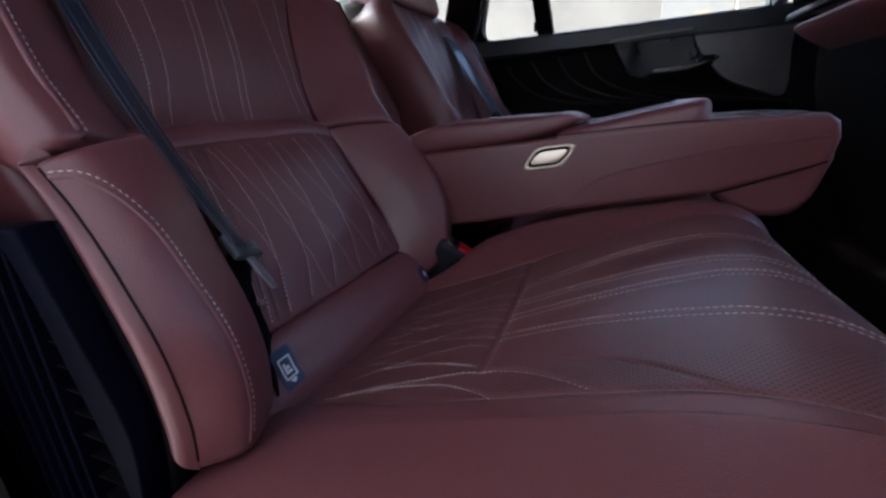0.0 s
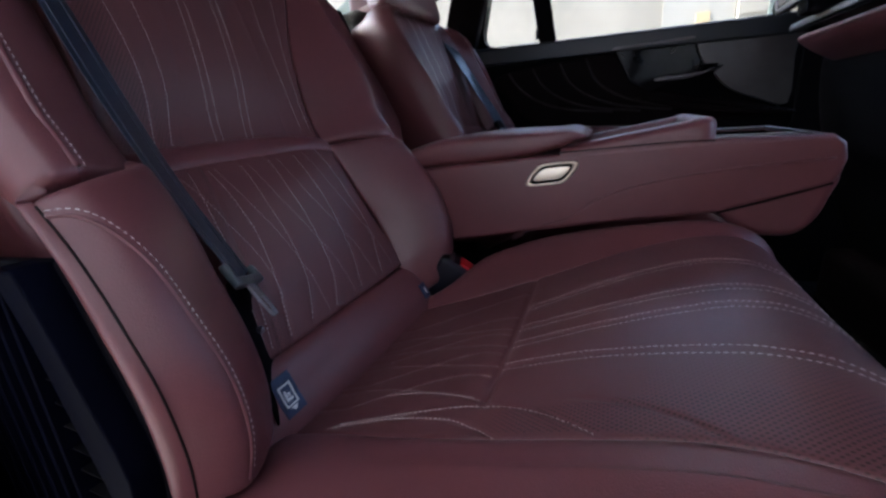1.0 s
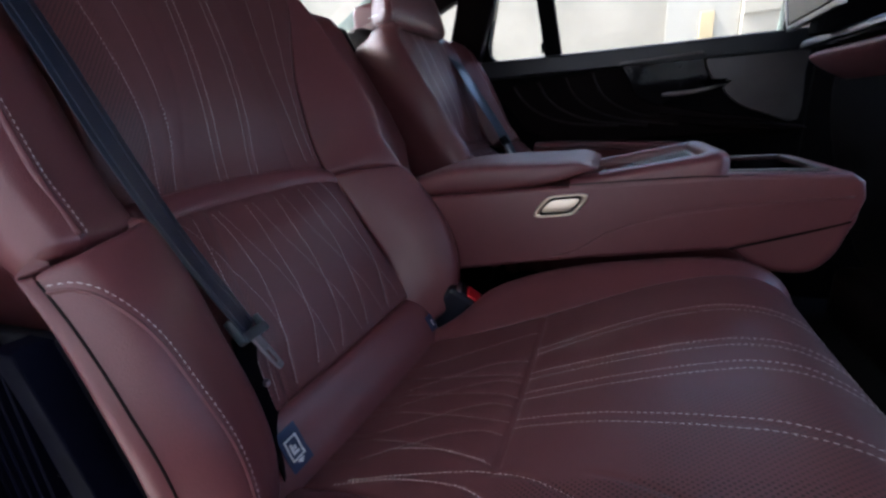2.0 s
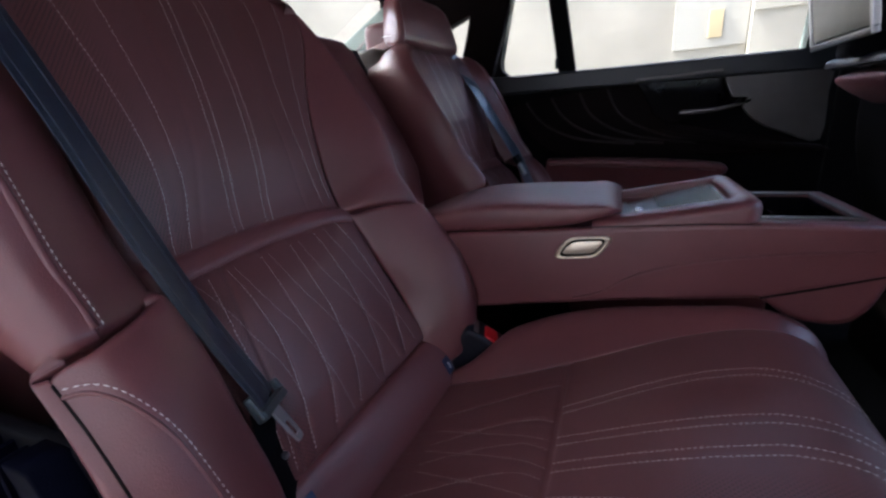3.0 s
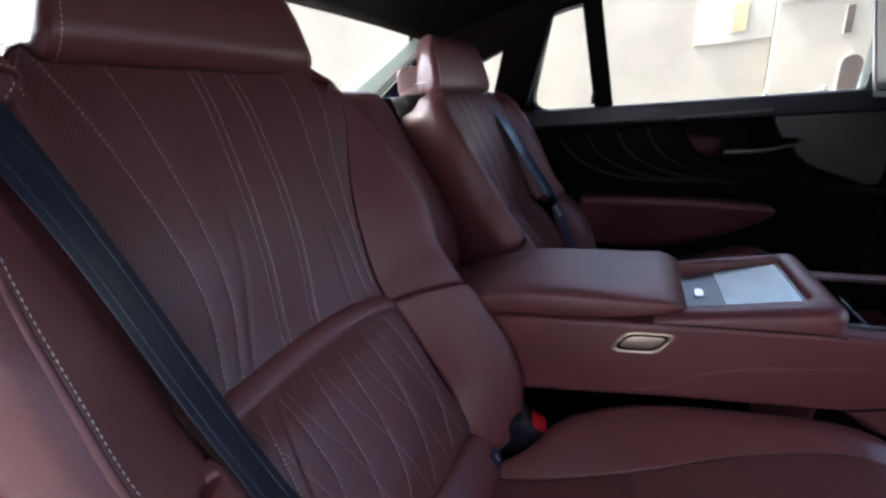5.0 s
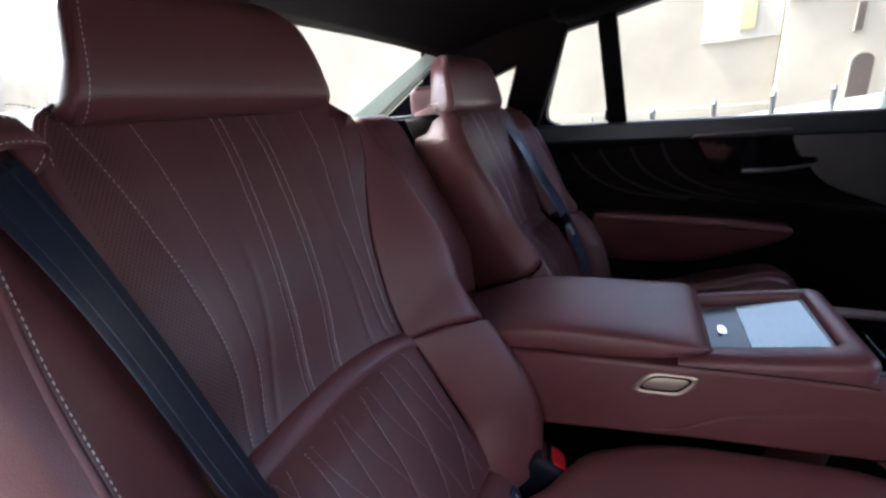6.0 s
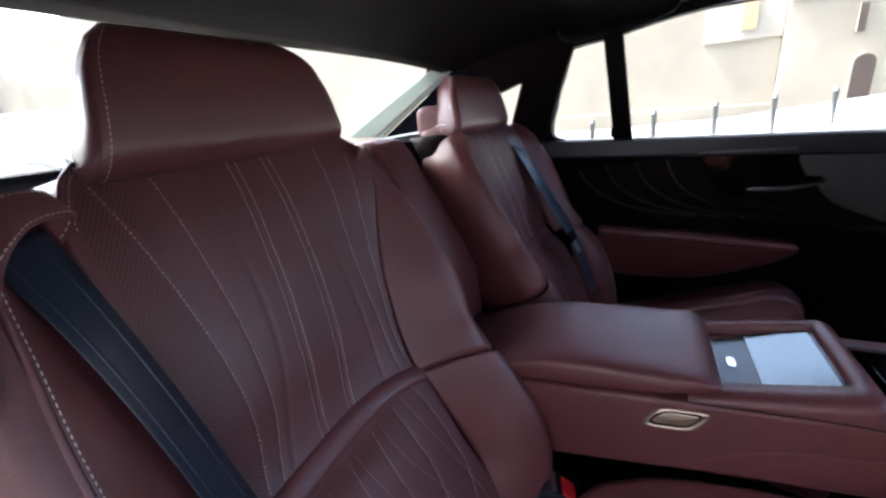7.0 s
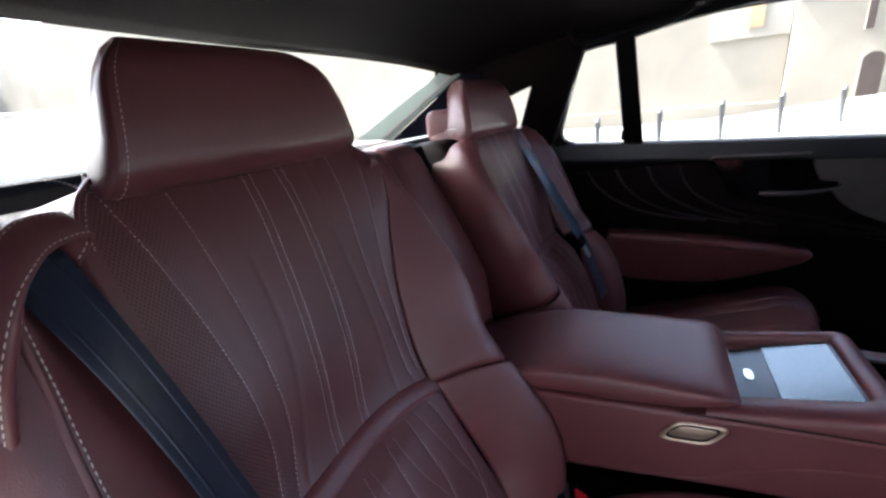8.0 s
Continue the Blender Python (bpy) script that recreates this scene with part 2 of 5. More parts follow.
def stitches(name, pa, us, vs, parent, mat=None, dash=0.0037, gap=0.0016, width=0.0010, height=0.0007, label=""):
    """A row of thread dashes along the curve (us, vs) on a patch."""
    k = np.linspace(0, 1, 600)
    kk = np.linspace(0, 1, len(us))
    u, v = hermite(kk, us)(k), hermite(kk, vs)(k)
    P, N = pa.at(u, v)
    s = np.concatenate([[0], np.cumsum(np.linalg.norm(np.diff(P, axis=0), axis=1))])
    verts, faces = [], []
    a = 0.0
    while a + dash < s[-1]:
        q = [np.array([np.interp(x, s, P[:, c]) for c in range(3)]) for x in (a, a + dash / 2, a + dash)]
        nn = np.array([np.interp(a + dash / 2, s, N[:, c]) for c in range(3)])
        t = q[2] - q[0]
        t /= np.linalg.norm(t)
        w = np.cross(nn, t)
        o = len(verts)
        for c, hw, hh in ((q[0], 0.6, 0.3), (q[1], 1.0, 1.0), (q[2], 0.6, 0.3)):
            verts += [c - w * width * hw / 2 - nn * 0.0004, c + nn * height * hh, c + w * width * hw / 2 - nn * 0.0004]
        for j in (0, 3):
            faces += [(o + j, o + j + 3, o + j + 4, o + j + 1), (o + j + 1, o + j + 4, o + j + 5, o + j + 2)]
        a += dash + gap
    if not verts:
        return None
    return attach(name, mesh_from(name, verts, faces, mat or THREAD, smooth=True), parent, label)


def tube(points, radius, n=10, closed=False):
    """Vertices and faces of a round tube along points."""
    p = np.array(points, float)
    d = np.gradient(p, axis=0)
    d /= np.linalg.norm(d, axis=1, keepdims=True)
    up = np.array([0.31, 0.2, 0.93])
    a = np.cross(d, up)
    a /= np.linalg.norm(a, axis=1, keepdims=True)
    b = np.cross(d, a)
    r = np.broadcast_to(np.asarray(radius, float), (len(p),))
    ang = np.linspace(0, 2 * np.pi, n, endpoint=False)
    v = (p[:, None] + r[:, None, None] * (np.cos(ang)[None, :, None] * a[:, None] + np.sin(ang)[None, :, None] * b[:, None])).reshape(-1, 3)
    f = []
    for i in range(len(p) - 1):
        for j in range(n):
            f.append((i * n + j, i * n + (j + 1) % n, (i + 1) * n + (j + 1) % n, (i + 1) * n + j))
    f += [tuple(range(n))[::-1], tuple((len(p) - 1) * n + j for j in range(n))]
    return v, f


def piping(name, points, radius, mat, parent, label=""):
    k = np.linspace(0, 1, max(24, len(points) * 8))
    q = hermite(np.linspace(0, 1, len(points)), points)(k)
    v, f = tube(q, radius, 8)
    return attach(name, mesh_from(name, v, f, mat), parent, label)


def ribbon(points, sides, thick):
    """A strap with thickness: centre points, half-width vectors."""
    p, w = np.array(points, float), np.array(sides, float)
    d = np.gradient(p, axis=0)
    n = np.cross(w, d)
    n /= np.linalg.norm(n, axis=1, keepdims=True)
    ring = [p - w + n * thick / 2 * 0.4, p - w * 0.94 + n * thick / 2, p + w * 0.94 + n * thick / 2, p + w + n * thick / 2 * 0.4,
            p + w - n * thick / 2 * 0.4, p + w * 0.94 - n * thick / 2, p - w * 0.94 - n * thick / 2, p - w - n * thick / 2 * 0.4]
    v = np.stack(ring, 1).reshape(-1, 3)
    f = []
    for i in range(len(p) - 1):
        for j in range(8):
            f.append((i * 8 + j, i * 8 + (j + 1) % 8, (i + 1) * 8 + (j + 1) % 8, (i + 1) * 8 + j))
    f += [tuple(range(8))[::-1], tuple((len(p) - 1) * 8 + j for j in range(8))]
    return v, f


def box_bm(x0, x1, y0, y1, z0, z1, bevel=0.0, seg=2):
    bm = bmesh.new()
    bmesh.ops.create_cube(bm, size=1)
    for v in bm.verts:
        v.co = ((x0 + x1) / 2 + v.co.x * (x1 - x0), (y0 + y1) / 2 + v.co.y * (y1 - y0), (z0 + z1) / 2 + v.co.z * (z1 - z0))
    if bevel:
        bmesh.ops.bevel(bm, geom=bm.edges[:], offset=bevel, segments=seg, profile=0.6, affect="EDGES")
    return bm


def prism_bm(outline, axis, a, b, bevel=0.0, seg=2):
    """An outline of 2D points extruded along an axis from a to b. axis 'y': points are (x, z); 'x': (y, z); 'z': (x, y)."""
    bm = bmesh.new()
    place = {"y": lambda p, t: (p[0], t, p[1]), "x": lambda p, t: (t, p[0], p[1]), "z": lambda p, t: (p[0], p[1], t)}[axis]
    lo = [bm.verts.new(place(p, a)) for p in outline]
    hi = [bm.verts.new(place(p, b)) for p in outline]
    n = len(outline)
    caps = [bm.faces.new(lo), bm.faces.new(hi)]
    for i in range(n):
        bm.faces.new((lo[i], lo[(i + 1) % n], hi[(i + 1) % n], hi[i]))
    bmesh.ops.recalc_face_normals(bm, faces=bm.faces[:])
    if bevel:
        edges = [e for f in caps for e in f.edges]
        bmesh.ops.bevel(bm, geom=edges, offset=bevel, segments=seg, profile=0.6, affect="EDGES")
    return bm


def smooth_outline(points, n=6):
    """A closed outline rounded by a Catmull-Rom curve."""
    p = np.array(points, float)
    m = len(p)
    out = []
    for i in range(m):
        a, b, c, d = p[i - 1], p[i], p[(i + 1) % m], p[(i + 2) % m]
        for t in np.linspace(0, 1, n, endpoint=False):
            out.append(tuple(0.5 * (2 * b + (c - a) * t + (2 * a - 5 * b + 4 * c - d) * t**2 + (3 * b - a - 3 * c + d) * t**3)))
    return out


const = lambda c: (lambda v: np.full(np.shape(v), c))


# ---- rear seats ----
# Profile of the backrest's middle: length along it, x, z.
BACK = np.array([(-0.42, -0.24, 0.455), (-0.317, -0.285, 0.552), (-0.259, -0.313, 0.602), (-0.145, -0.3725, 0.70), (-0.03, -0.430, 0.800),
                 (0.0, -0.447, 0.822), (0.11, -0.492, 0.922), (0.22, -0.535, 1.022), (0.315, -0.573, 1.108), (0.345, -0.590, 1.135),
                 (0.375, -0.617, 1.150), (0.41, -0.65, 1.153), (0.46, -0.70, 1.142)])
back_xz = hermite(BACK[:, 0], BACK[:, 1:])


def back_point(y, v, d):
    """A point d metres in front of the backrest's middle surface."""
    q = back_xz(v)
    t = back_xz(v + 0.004) - back_xz(v - 0.004)
    t /= np.linalg.norm(t, axis=-1, keepdims=True)
    nx, nz = t[..., 1], -t[..., 0]
    return np.stack([q[..., 0] + nx * d, y + 0 * d, q[..., 1] + nz * d], -1)


upper_right = hermite([-0.03, 0.0, 0.05, 0.126, 0.197, 0.26, 0.31, 0.35, 0.46], [-0.216, -0.208, -0.198, -0.179, -0.153, -0.131, -0.124, -0.155, -0.17])


def upper_dish(y, v):
    grow = np.clip(v / 0.24, 0, 1) * np.clip((0.42 - v) / 0.08, 0, 1)
    return grow * (0.028 * np.clip((y + 0.25) / 0.115, 0, 1.2) ** 2 + 0.012 * np.clip((-0.44 - y) / 0.06, 0, 1.5) ** 2)


def waist(y, v):
    """The crease that the lumbar roll pulls into the backrest."""
    return -0.019 * np.exp(-((v + 0.008) / np.where(v > -0.008, 0.105, 0.05)) ** 2) * (lambda k: k * k * (3 - 2 * k))(np.clip((-0.185 - y) / 0.15, 0, 1))


def S_upper(y, v):
    return back_point(y, v, upper_dish(y, v) + waist(y, v))


roll_mid = hermite([-0.51, -0.45, -0.38, -0.32, -0.26, -0.225, -0.20], [-0.012, -0.009, -0.006, -0.006, -0.013, -0.024, -0.036])


def S_lower(y, v):
    sink = -0.028 * np.clip((-0.21 - y) / 0.29, 0, 1.2) * np.clip((-0.20 - v) / 0.1, 0, 1)
    return back_point(y, v, sink + waist(y, v))


def S_band(y, v):
    """The padded roll below the lumbar panel."""
    return S_lower(y, v) + np.array([0.010, 0.0, 0.005])


# Pleat lines of the upper panel: y at lengths v up the panel; kind 1 one row of stitches, 2 two rows, 0 a plain seam.
PLEAT_V = [0.005, 0.065, 0.13, 0.20, 0.265, 0.33, 0.40]
PLEATS = [
    (1, [-0.462, -0.444, -0.441, -0.446, -0.454, -0.467, -0.480]),
    (1, [-0.443, -0.419, -0.411, -0.409, -0.411, -0.415, -0.418]),
    (0, [-0.428, -0.402, -0.382, -0.372, -0.369, -0.368, -0.367]),
    (2, [-0.377, -0.362, -0.350, -0.338, -0.330, -0.323, -0.318]),
    (2, [-0.327, -0.309, -0.296, -0.284, -0.277, -0.274, -0.272]),
    (0, [-0.262, -0.252, -0.245, -0.240, -0.236, -0.233, -0.231]),
    (1, [-0.232, -0.225, -0.220, -0.210, -0.197, -0.192, -0.188]),
    (1, [-0.215, -0.207, -0.193, -0.175, -0.160, -0.147, -0.142]),
]
pleat_fn = [(k, hermite(PLEAT_V, ys)) for k, ys in PLEATS]


def upper_relief(u, v):
    h = np.zeros(np.broadcast(u, v).shape)
    for k, f in pleat_fn:
        d = u - f(v)
        h -= 0.0007 * np.exp(-(d / 0.0030) ** 2)
        h -= 0.00015 * np.exp(-(d / 0.012) ** 2)
    return h


# Lines of the lower panel at lengths v (top to bottom): two crossing families.
LOW_V = [-0.03, -0.08, -0.13, -0.175, -0.215, -0.25]
LOWER_A = [
    [-0.474, -0.483, -0.487, -0.490, -0.494, -0.498],
    [-0.451, -0.466, -0.473, -0.478, -0.484, -0.490],
    [-0.427, -0.430, -0.430, -0.441, -0.454, -0.462],
    [-0.377, -0.388, -0.389, -0.395, -0.409, -0.426],
    [-0.327, -0.340, -0.340, -0.348, -0.360, -0.379],
    [-0.282, -0.287, -0.286, -0.295, -0.308, -0.322],
    [-0.238, -0.232, -0.229, -0.231, -0.250, -0.266],
]
LOWER_B = [
    [-0.470, -0.462, -0.451, -0.444, -0.453, -0.461],
    [-0.418, -0.417, -0.402, -0.396, -0.394, -0.393],
    [-0.366, -0.369, -0.354, -0.342, -0.338, -0.336],
    [-0.313, -0.318, -0.302, -0.288, -0.283, -0.281],
    [-0.265, -0.261, -0.249, -0.239, -0.234, -0.233],
]
lowA = [hermite([-x for x in LOW_V], ys) for ys in LOWER_A]
lowB = [hermite([-x for x in LOW_V], ys) for ys in LOWER_B]
low_seam = hermite([0.03, 0.08, 0.115, 0.168, 0.259], [-0.430, -0.4495, -0.458, -0.467, -0.480])


def lower_relief(u, v):
    h = np.zeros(np.broadcast(u, v).shape)
    for fs, g in ((lowA, 1.0), (lowB, 0.3)):
        for f in fs:
            d = u - f(-v)
            h -= g * (0.0007 * np.exp(-(d / 0.0030) ** 2) + 0.00045 * np.exp(-(d / 0.013) ** 2))
    h -= 0.002 * np.exp(-((u - low_seam(-v)) / 0.003) ** 2)
    return h


def ctrl(vs, pairs):
    """Control points in (y, forward) that change with v."""
    ys, ds = hermite(vs, [p[0] for p in pairs]), hermite(vs, [p[1] for p in pairs])
    return lambda v: back_point(ys(v), v, ds(v))


def bolster_surface(ctrls):
    return lambda u, v: section([c(v) for c in ctrls])(np.asarray(u, float))


seam_y = hermite([-0.06, 0.05, 0.15, 0.22, 0.27, 0.34], [-0.590, -0.587, -0.582, -0.573, -0.568, -0.558])
E_V = [-0.03, 0.055, 0.147, 0.26, 0.305, 0.345]
seam_dip = hermite([0.0, 0.2, 0.4, 0.6, 0.8, 1.0], [0.0, -0.020, -0.042, -0.054, -0.060, -0.056])


def dipped(surface, v_seam, sign):
    """Pulls a bolster's end seam down towards its outer side, fading out over 12 cm."""
    return lambda u, v: surface(u, v + seam_dip(u) * np.clip(1 - sign * (v - v_seam) / 0.12, 0, 1) ** 2)


S_inner_up = dipped(bolster_surface([
    lambda v: back_point(upper_right(v), v, upper_dish(upper_right(v), v)),
    ctrl(E_V, [(-0.175, 0.033), (-0.155, 0.041), (-0.137, 0.038), (-0.120, 0.036), (-0.123, 0.031), (-0.147, 0.018)]),
    ctrl(E_V, [(-0.130, 0.066), (-0.112, 0.073), (-0.104, 0.062), (-0.108, 0.042), (-0.116, 0.028), (-0.138, 0.012)]),
    ctrl(E_V, [(-0.106, 0.059), (-0.091, 0.063), (-0.087, 0.050), (-0.095, 0.026), (-0.105, 0.010), (-0.128, -0.006)]),
    ctrl(E_V, [(-0.091, 0.015), (-0.079, 0.008), (-0.078, -0.006), (-0.092, -0.011), (-0.105, -0.014), (-0.130, -0.021)]),
    ctrl(E_V, [(-0.106, -0.10), (-0.098, -0.10), (-0.095, -0.10), (-0.102, -0.10), (-0.112, -0.09), (-0.138, -0.07)]),
]), -0.024, 1)
F_V = [-0.318, -0.30, -0.27, -0.20, -0.10, -0.027]
S_inner_low = dipped(bolster_surface([
    ctrl(F_V, [(-0.211, -0.006), (-0.220, -0.014), (-0.220, -0.006), (-0.203, -0.004), (-0.208, 0.003), (-0.209, 0.0)]),
    ctrl(F_V, [(-0.184, 0.021), (-0.184, 0.031), (-0.181, 0.041), (-0.172, 0.049), (-0.166, 0.044), (-0.169, 0.035)]),
    ctrl(F_V, [(-0.165, 0.027), (-0.156, 0.046), (-0.149, 0.064), (-0.131, 0.083), (-0.122, 0.077), (-0.132, 0.060)]),
    ctrl(F_V, [(-0.147, 0.014), (-0.130, 0.037), (-0.116, 0.054), (-0.100, 0.069), (-0.101, 0.060), (-0.110, 0.050)]),
    ctrl(F_V, [(-0.140, -0.008), (-0.120, -0.002), (-0.105, 0.005), (-0.092, 0.008), (-0.092, 0.003), (-0.099, -0.004)]),
    ctrl(F_V, [(-0.15, -0.08), (-0.13, -0.09), (-0.115, -0.10), (-0.105, -0.10), (-0.105, -0.10), (-0.11, -0.10)]),
]), -0.028, -1)
panel_lift = hermite([0.0, 0.25, 0.4, 0.55, 0.75, 1.0], [0.030, 0.027, 0.018, 0.009, 0.003, 0.0])
S_outer_in = (lambda surface: lambda u, v: surface(u, v + panel_lift(u) * np.clip((0.06 - v) / 0.12, 0, 1) ** 2))(bolster_surface([
    ctrl([-0.06, 0.2, 0.35], [(-0.517, -0.014), (-0.511, -0.008), (-0.505, -0.006)]),
    ctrl([-0.06, 0.2, 0.35], [(-0.525, 0.013), (-0.520, 0.008), (-0.514, 0.000)]),
    ctrl([-0.06, 0.2, 0.35], [(-0.539, 0.0255), (-0.533, 0.019), (-0.526, 0.005)]),
    ctrl([-0.06, 0.2, 0.35], [(-0.564, 0.0405), (-0.555, 0.033), (-0.542, 0.011)]),
    lambda v: back_point(seam_y(v), v, 0.054 - 0.05 * np.clip(v - 0.05, 0, 1) - 0.25 * np.clip(v - 0.27, 0, 1)),
]))
OUT_V = [-0.06, 0.06, 0.2, 0.35]
S_outer_side = bolster_surface([
    lambda v: back_point(seam_y(v), v, 0.054 - 0.05 * np.clip(v - 0.05, 0, 1) - 0.25 * np.clip(v - 0.27, 0, 1)),
    ctrl(OUT_V, [(-0.608, 0.050), (-0.607, 0.050), (-0.602, 0.048), (-0.585, 0.020)]),
    ctrl(OUT_V, [(-0.619, 0.034), (-0.626, 0.022), (-0.630, 0.020), (-0.610, 0.000)]),
    ctrl(OUT_V, [(-0.616, 0.008), (-0.628, -0.030), (-0.640, -0.05), (-0.625, -0.06)]),
    ctrl(OUT_V, [(-0.590, -0.010), (-0.612, -0.08), (-0.638, -0.14), (-0.625, -0.12)]),
])


wing_x = hermite([0.54, 0.60, 0.65, 0.70, 0.76, 0.82], [-0.292, -0.282, -0.288, -0.306, -0.331, -0.374])


def wing_ctrl(dx, y):
    ys = hermite([0.54, 0.60, 0.70, 0.82], y)
    dxs = hermite([0.54, 0.60, 0.70, 0.82], dx)
    return lambda z: np.stack([wing_x(z) + dxs(z), ys(z), z + 0.0 * z], -1)


def sloped(surface):
    """Lets the wing's top edge fall by 2 cm towards its outer corner."""
    return lambda u, z: surface(u, z - 0.017 * np.clip(u, 0, 1) ** 3 * np.clip((z - 0.70) / 0.11, 0, 1) ** 2)


S_wing = sloped(bolster_surface([
    wing_ctrl([-0.08, -0.08, -0.075, -0.046], [-0.526, -0.522, -0.520, -0.522]),
    wing_ctrl([-0.016, -0.020, -0.026, -0.026], [-0.536, -0.533, -0.531, -0.529]),
    wing_ctrl([0.012, 0.006, -0.002, -0.012], [-0.566, -0.562, -0.560, -0.560]),
    wing_ctrl([0.024, 0.020, 0.012, -0.010], [-0.602, -0.598, -0.598, -0.598]),
    wing_ctrl([0.0, 0.0, 0.0, -0.034], [-0.628, -0.630, -0.630, -0.620]),
]))
S_wing_side = bolster_surface([
    wing_ctrl([0.0, 0.0, 0.0, -0.034], [-0.628, -0.630, -0.630, -0.620]),
    wing_ctrl([-0.005, -0.005, -0.005, -0.037], [-0.636, -0.638, -0.637, -0.626]),
    wing_ctrl([-0.013, -0.013, -0.013, -0.038], [-0.638, -0.640, -0.638, -0.627]),
    wing_ctrl([-0.022, -0.022, -0.022, -0.048], [-0.630, -0.632, -0.631, -0.622]),
    wing_ctrl([-0.026, -0.026, -0.026, -0.058], [-0.600, -0.602, -0.602, -0.606]),
])
S_wing_side = (lambda surface: lambda u, z: surface(u, z - 0.017 * np.clip((z - 0.70) / 0.11, 0, 1) ** 2 + 0.035 * np.clip(u, 0, 1) * np.clip((0.64 - z) / 0.09, 0, 1) ** 2))(S_wing_side)

# Profile of the cushion's middle: x, z from the rear over the front edge.
CUSH = [(-0.345, 0.510), (-0.28, 0.532), (-0.18, 0.565), (-0.08, 0.599), (0.0, 0.626), (0.066, 0.645), (0.11, 0.654), (0.15, 0.654), (0.182, 0.641),
        (0.202, 0.612), (0.208, 0.57), (0.204, 0.50), (0.198, 0.42)]
cush_xz, CUSH_S = arc_curve(CUSH)
_sx = np.linspace(CUSH_S[0], CUSH_S[7], 400)
_xx = cush_xz(_sx)[:, 0]
s_of = lambda x: float(np.interp(x, _xx, _sx))
S_END = float(CUSH_S[-1])
x_table = hermite([s_of(x) for x in (-0.30, -0.18, -0.06, 0.04, 0.1)] + [S_END], [-0.226, -0.222, -0.203, -0.180, -0.172, -0.185])
outer_seam = hermite([s_of(x) for x in (-0.31, -0.25, -0.163, -0.07, 0.0, 0.065, 0.123)] + [s_of(0.123) + 0.08, S_END], [-0.516, -0.521, -0.535, -0.547, -0.554, -0.562, -0.582, -0.615, -0.64])


def cush_point(y, s, d):
    q = cush_xz(s)
    t = cush_xz(s + 0.003) - cush_xz(s - 0.003)
    t /= np.linalg.norm(t, axis=-1, keepdims=True)
    return np.stack([q[..., 0] - t[..., 1] * d, y + 0 * d, q[..., 1] + t[..., 0] * d], -1)


def S_cush(y, s):
    return cush_point(y, s, -0.004 * np.cos(np.clip((y + 0.375) / 0.18, -1, 1) * np.pi / 2) + 0 * s)


def cctrl(vs, pairs):
    ys, ds = hermite(vs, [p[0] for p in pairs]), hermite(vs, [p[1] for p in pairs])
    return lambda s: cush_point(ys(s), s, ds(s))


_ca, _cb = s_of(-0.2), s_of(0.1)
_cv = [s_of(-0.30), s_of(-0.235), s_of(-0.180), s_of(-0.135), _cb, S_END]
S_cush_in = bolster_surface([
    lambda s: cush_point(x_table(s), s, 0 * s - 0.002),
    cctrl(_cv, [(-0.222, 0.003), (-0.210, 0.010), (-0.194, 0.019), (-0.186, 0.017), (-0.158, 0.006), (-0.165, 0.0)]),
    cctrl(_cv, [(-0.218, 0.005), (-0.198, 0.017), (-0.166, 0.034), (-0.155, 0.034), (-0.142, 0.012), (-0.150, 0.0)]),
    cctrl(_cv, [(-0.214, 0.003), (-0.188, 0.015), (-0.143, 0.034), (-0.130, 0.036), (-0.124, 0.008), (-0.132, -0.008)]),
    cctrl(_cv, [(-0.211, -0.01), (-0.182, -0.006), (-0.128, 0.014), (-0.117, 0.014), (-0.115, -0.02), (-0.122, -0.03)]),
    cctrl(_cv, [(-0.210, -0.06), (-0.180, -0.06), (-0.124, -0.06), (-0.116, -0.07), (-0.115, -0.10), (-0.122, -0.10)]),
])
S_cush_out = bolster_surface([
    lambda s: cush_point(outer_seam(s), s, 0 * s - 0.001),
    lambda s: cush_point(outer_seam(s) - 0.010, s, 0 * s + 0.0045),
    lambda s: cush_point(outer_seam(s) - 0.030, s, 0 * s + 0.008),
    lambda s: cush_point(outer_seam(s) * 0.5 - 0.325, s, 0 * s + 0.0095),
    cctrl([_ca, _cb], [(-0.690, 0.004), (-0.700, 0.006)]),
    cctrl([_ca, _cb], [(-0.722, -0.022), (-0.732, -0.02)]),
    cctrl([_ca, _cb], [(-0.730, -0.08), (-0.740, -0.08)]),
    cctrl([_ca, _cb], [(-0.728, -0.20), (-0.738, -0.20)]),
])
# Lines of the cushion's front insert (rows of two) and of its fan behind the cross seam.
CROSS = s_of(-0.097)
FRONT_S = [s_of(x) for x in (-0.09, -0.03, 0.05, 0.10, 0.13)] + [s_of(0.13) + 0.05, s_of(0.13) + 0.10]
FRONT_Y = [
    [-0.440, -0.440, -0.451, -0.459, -0.466, -0.487, -0.510],
    [-0.397, -0.389, -0.381, -0.377, -0.378, -0.396, -0.415],
    [-0.360, -0.351, -0.341, -0.337, -0.338, -0.352, -0.370],
    [-0.309, -0.289, -0.268, -0.263, -0.266, -0.280, -0.295],
]
front_fn = [hermite(FRONT_S, ys) for ys in FRONT_Y]
REAR_S = [s_of(x) for x in (-0.25, -0.20, -0.15, -0.12, -0.098)]
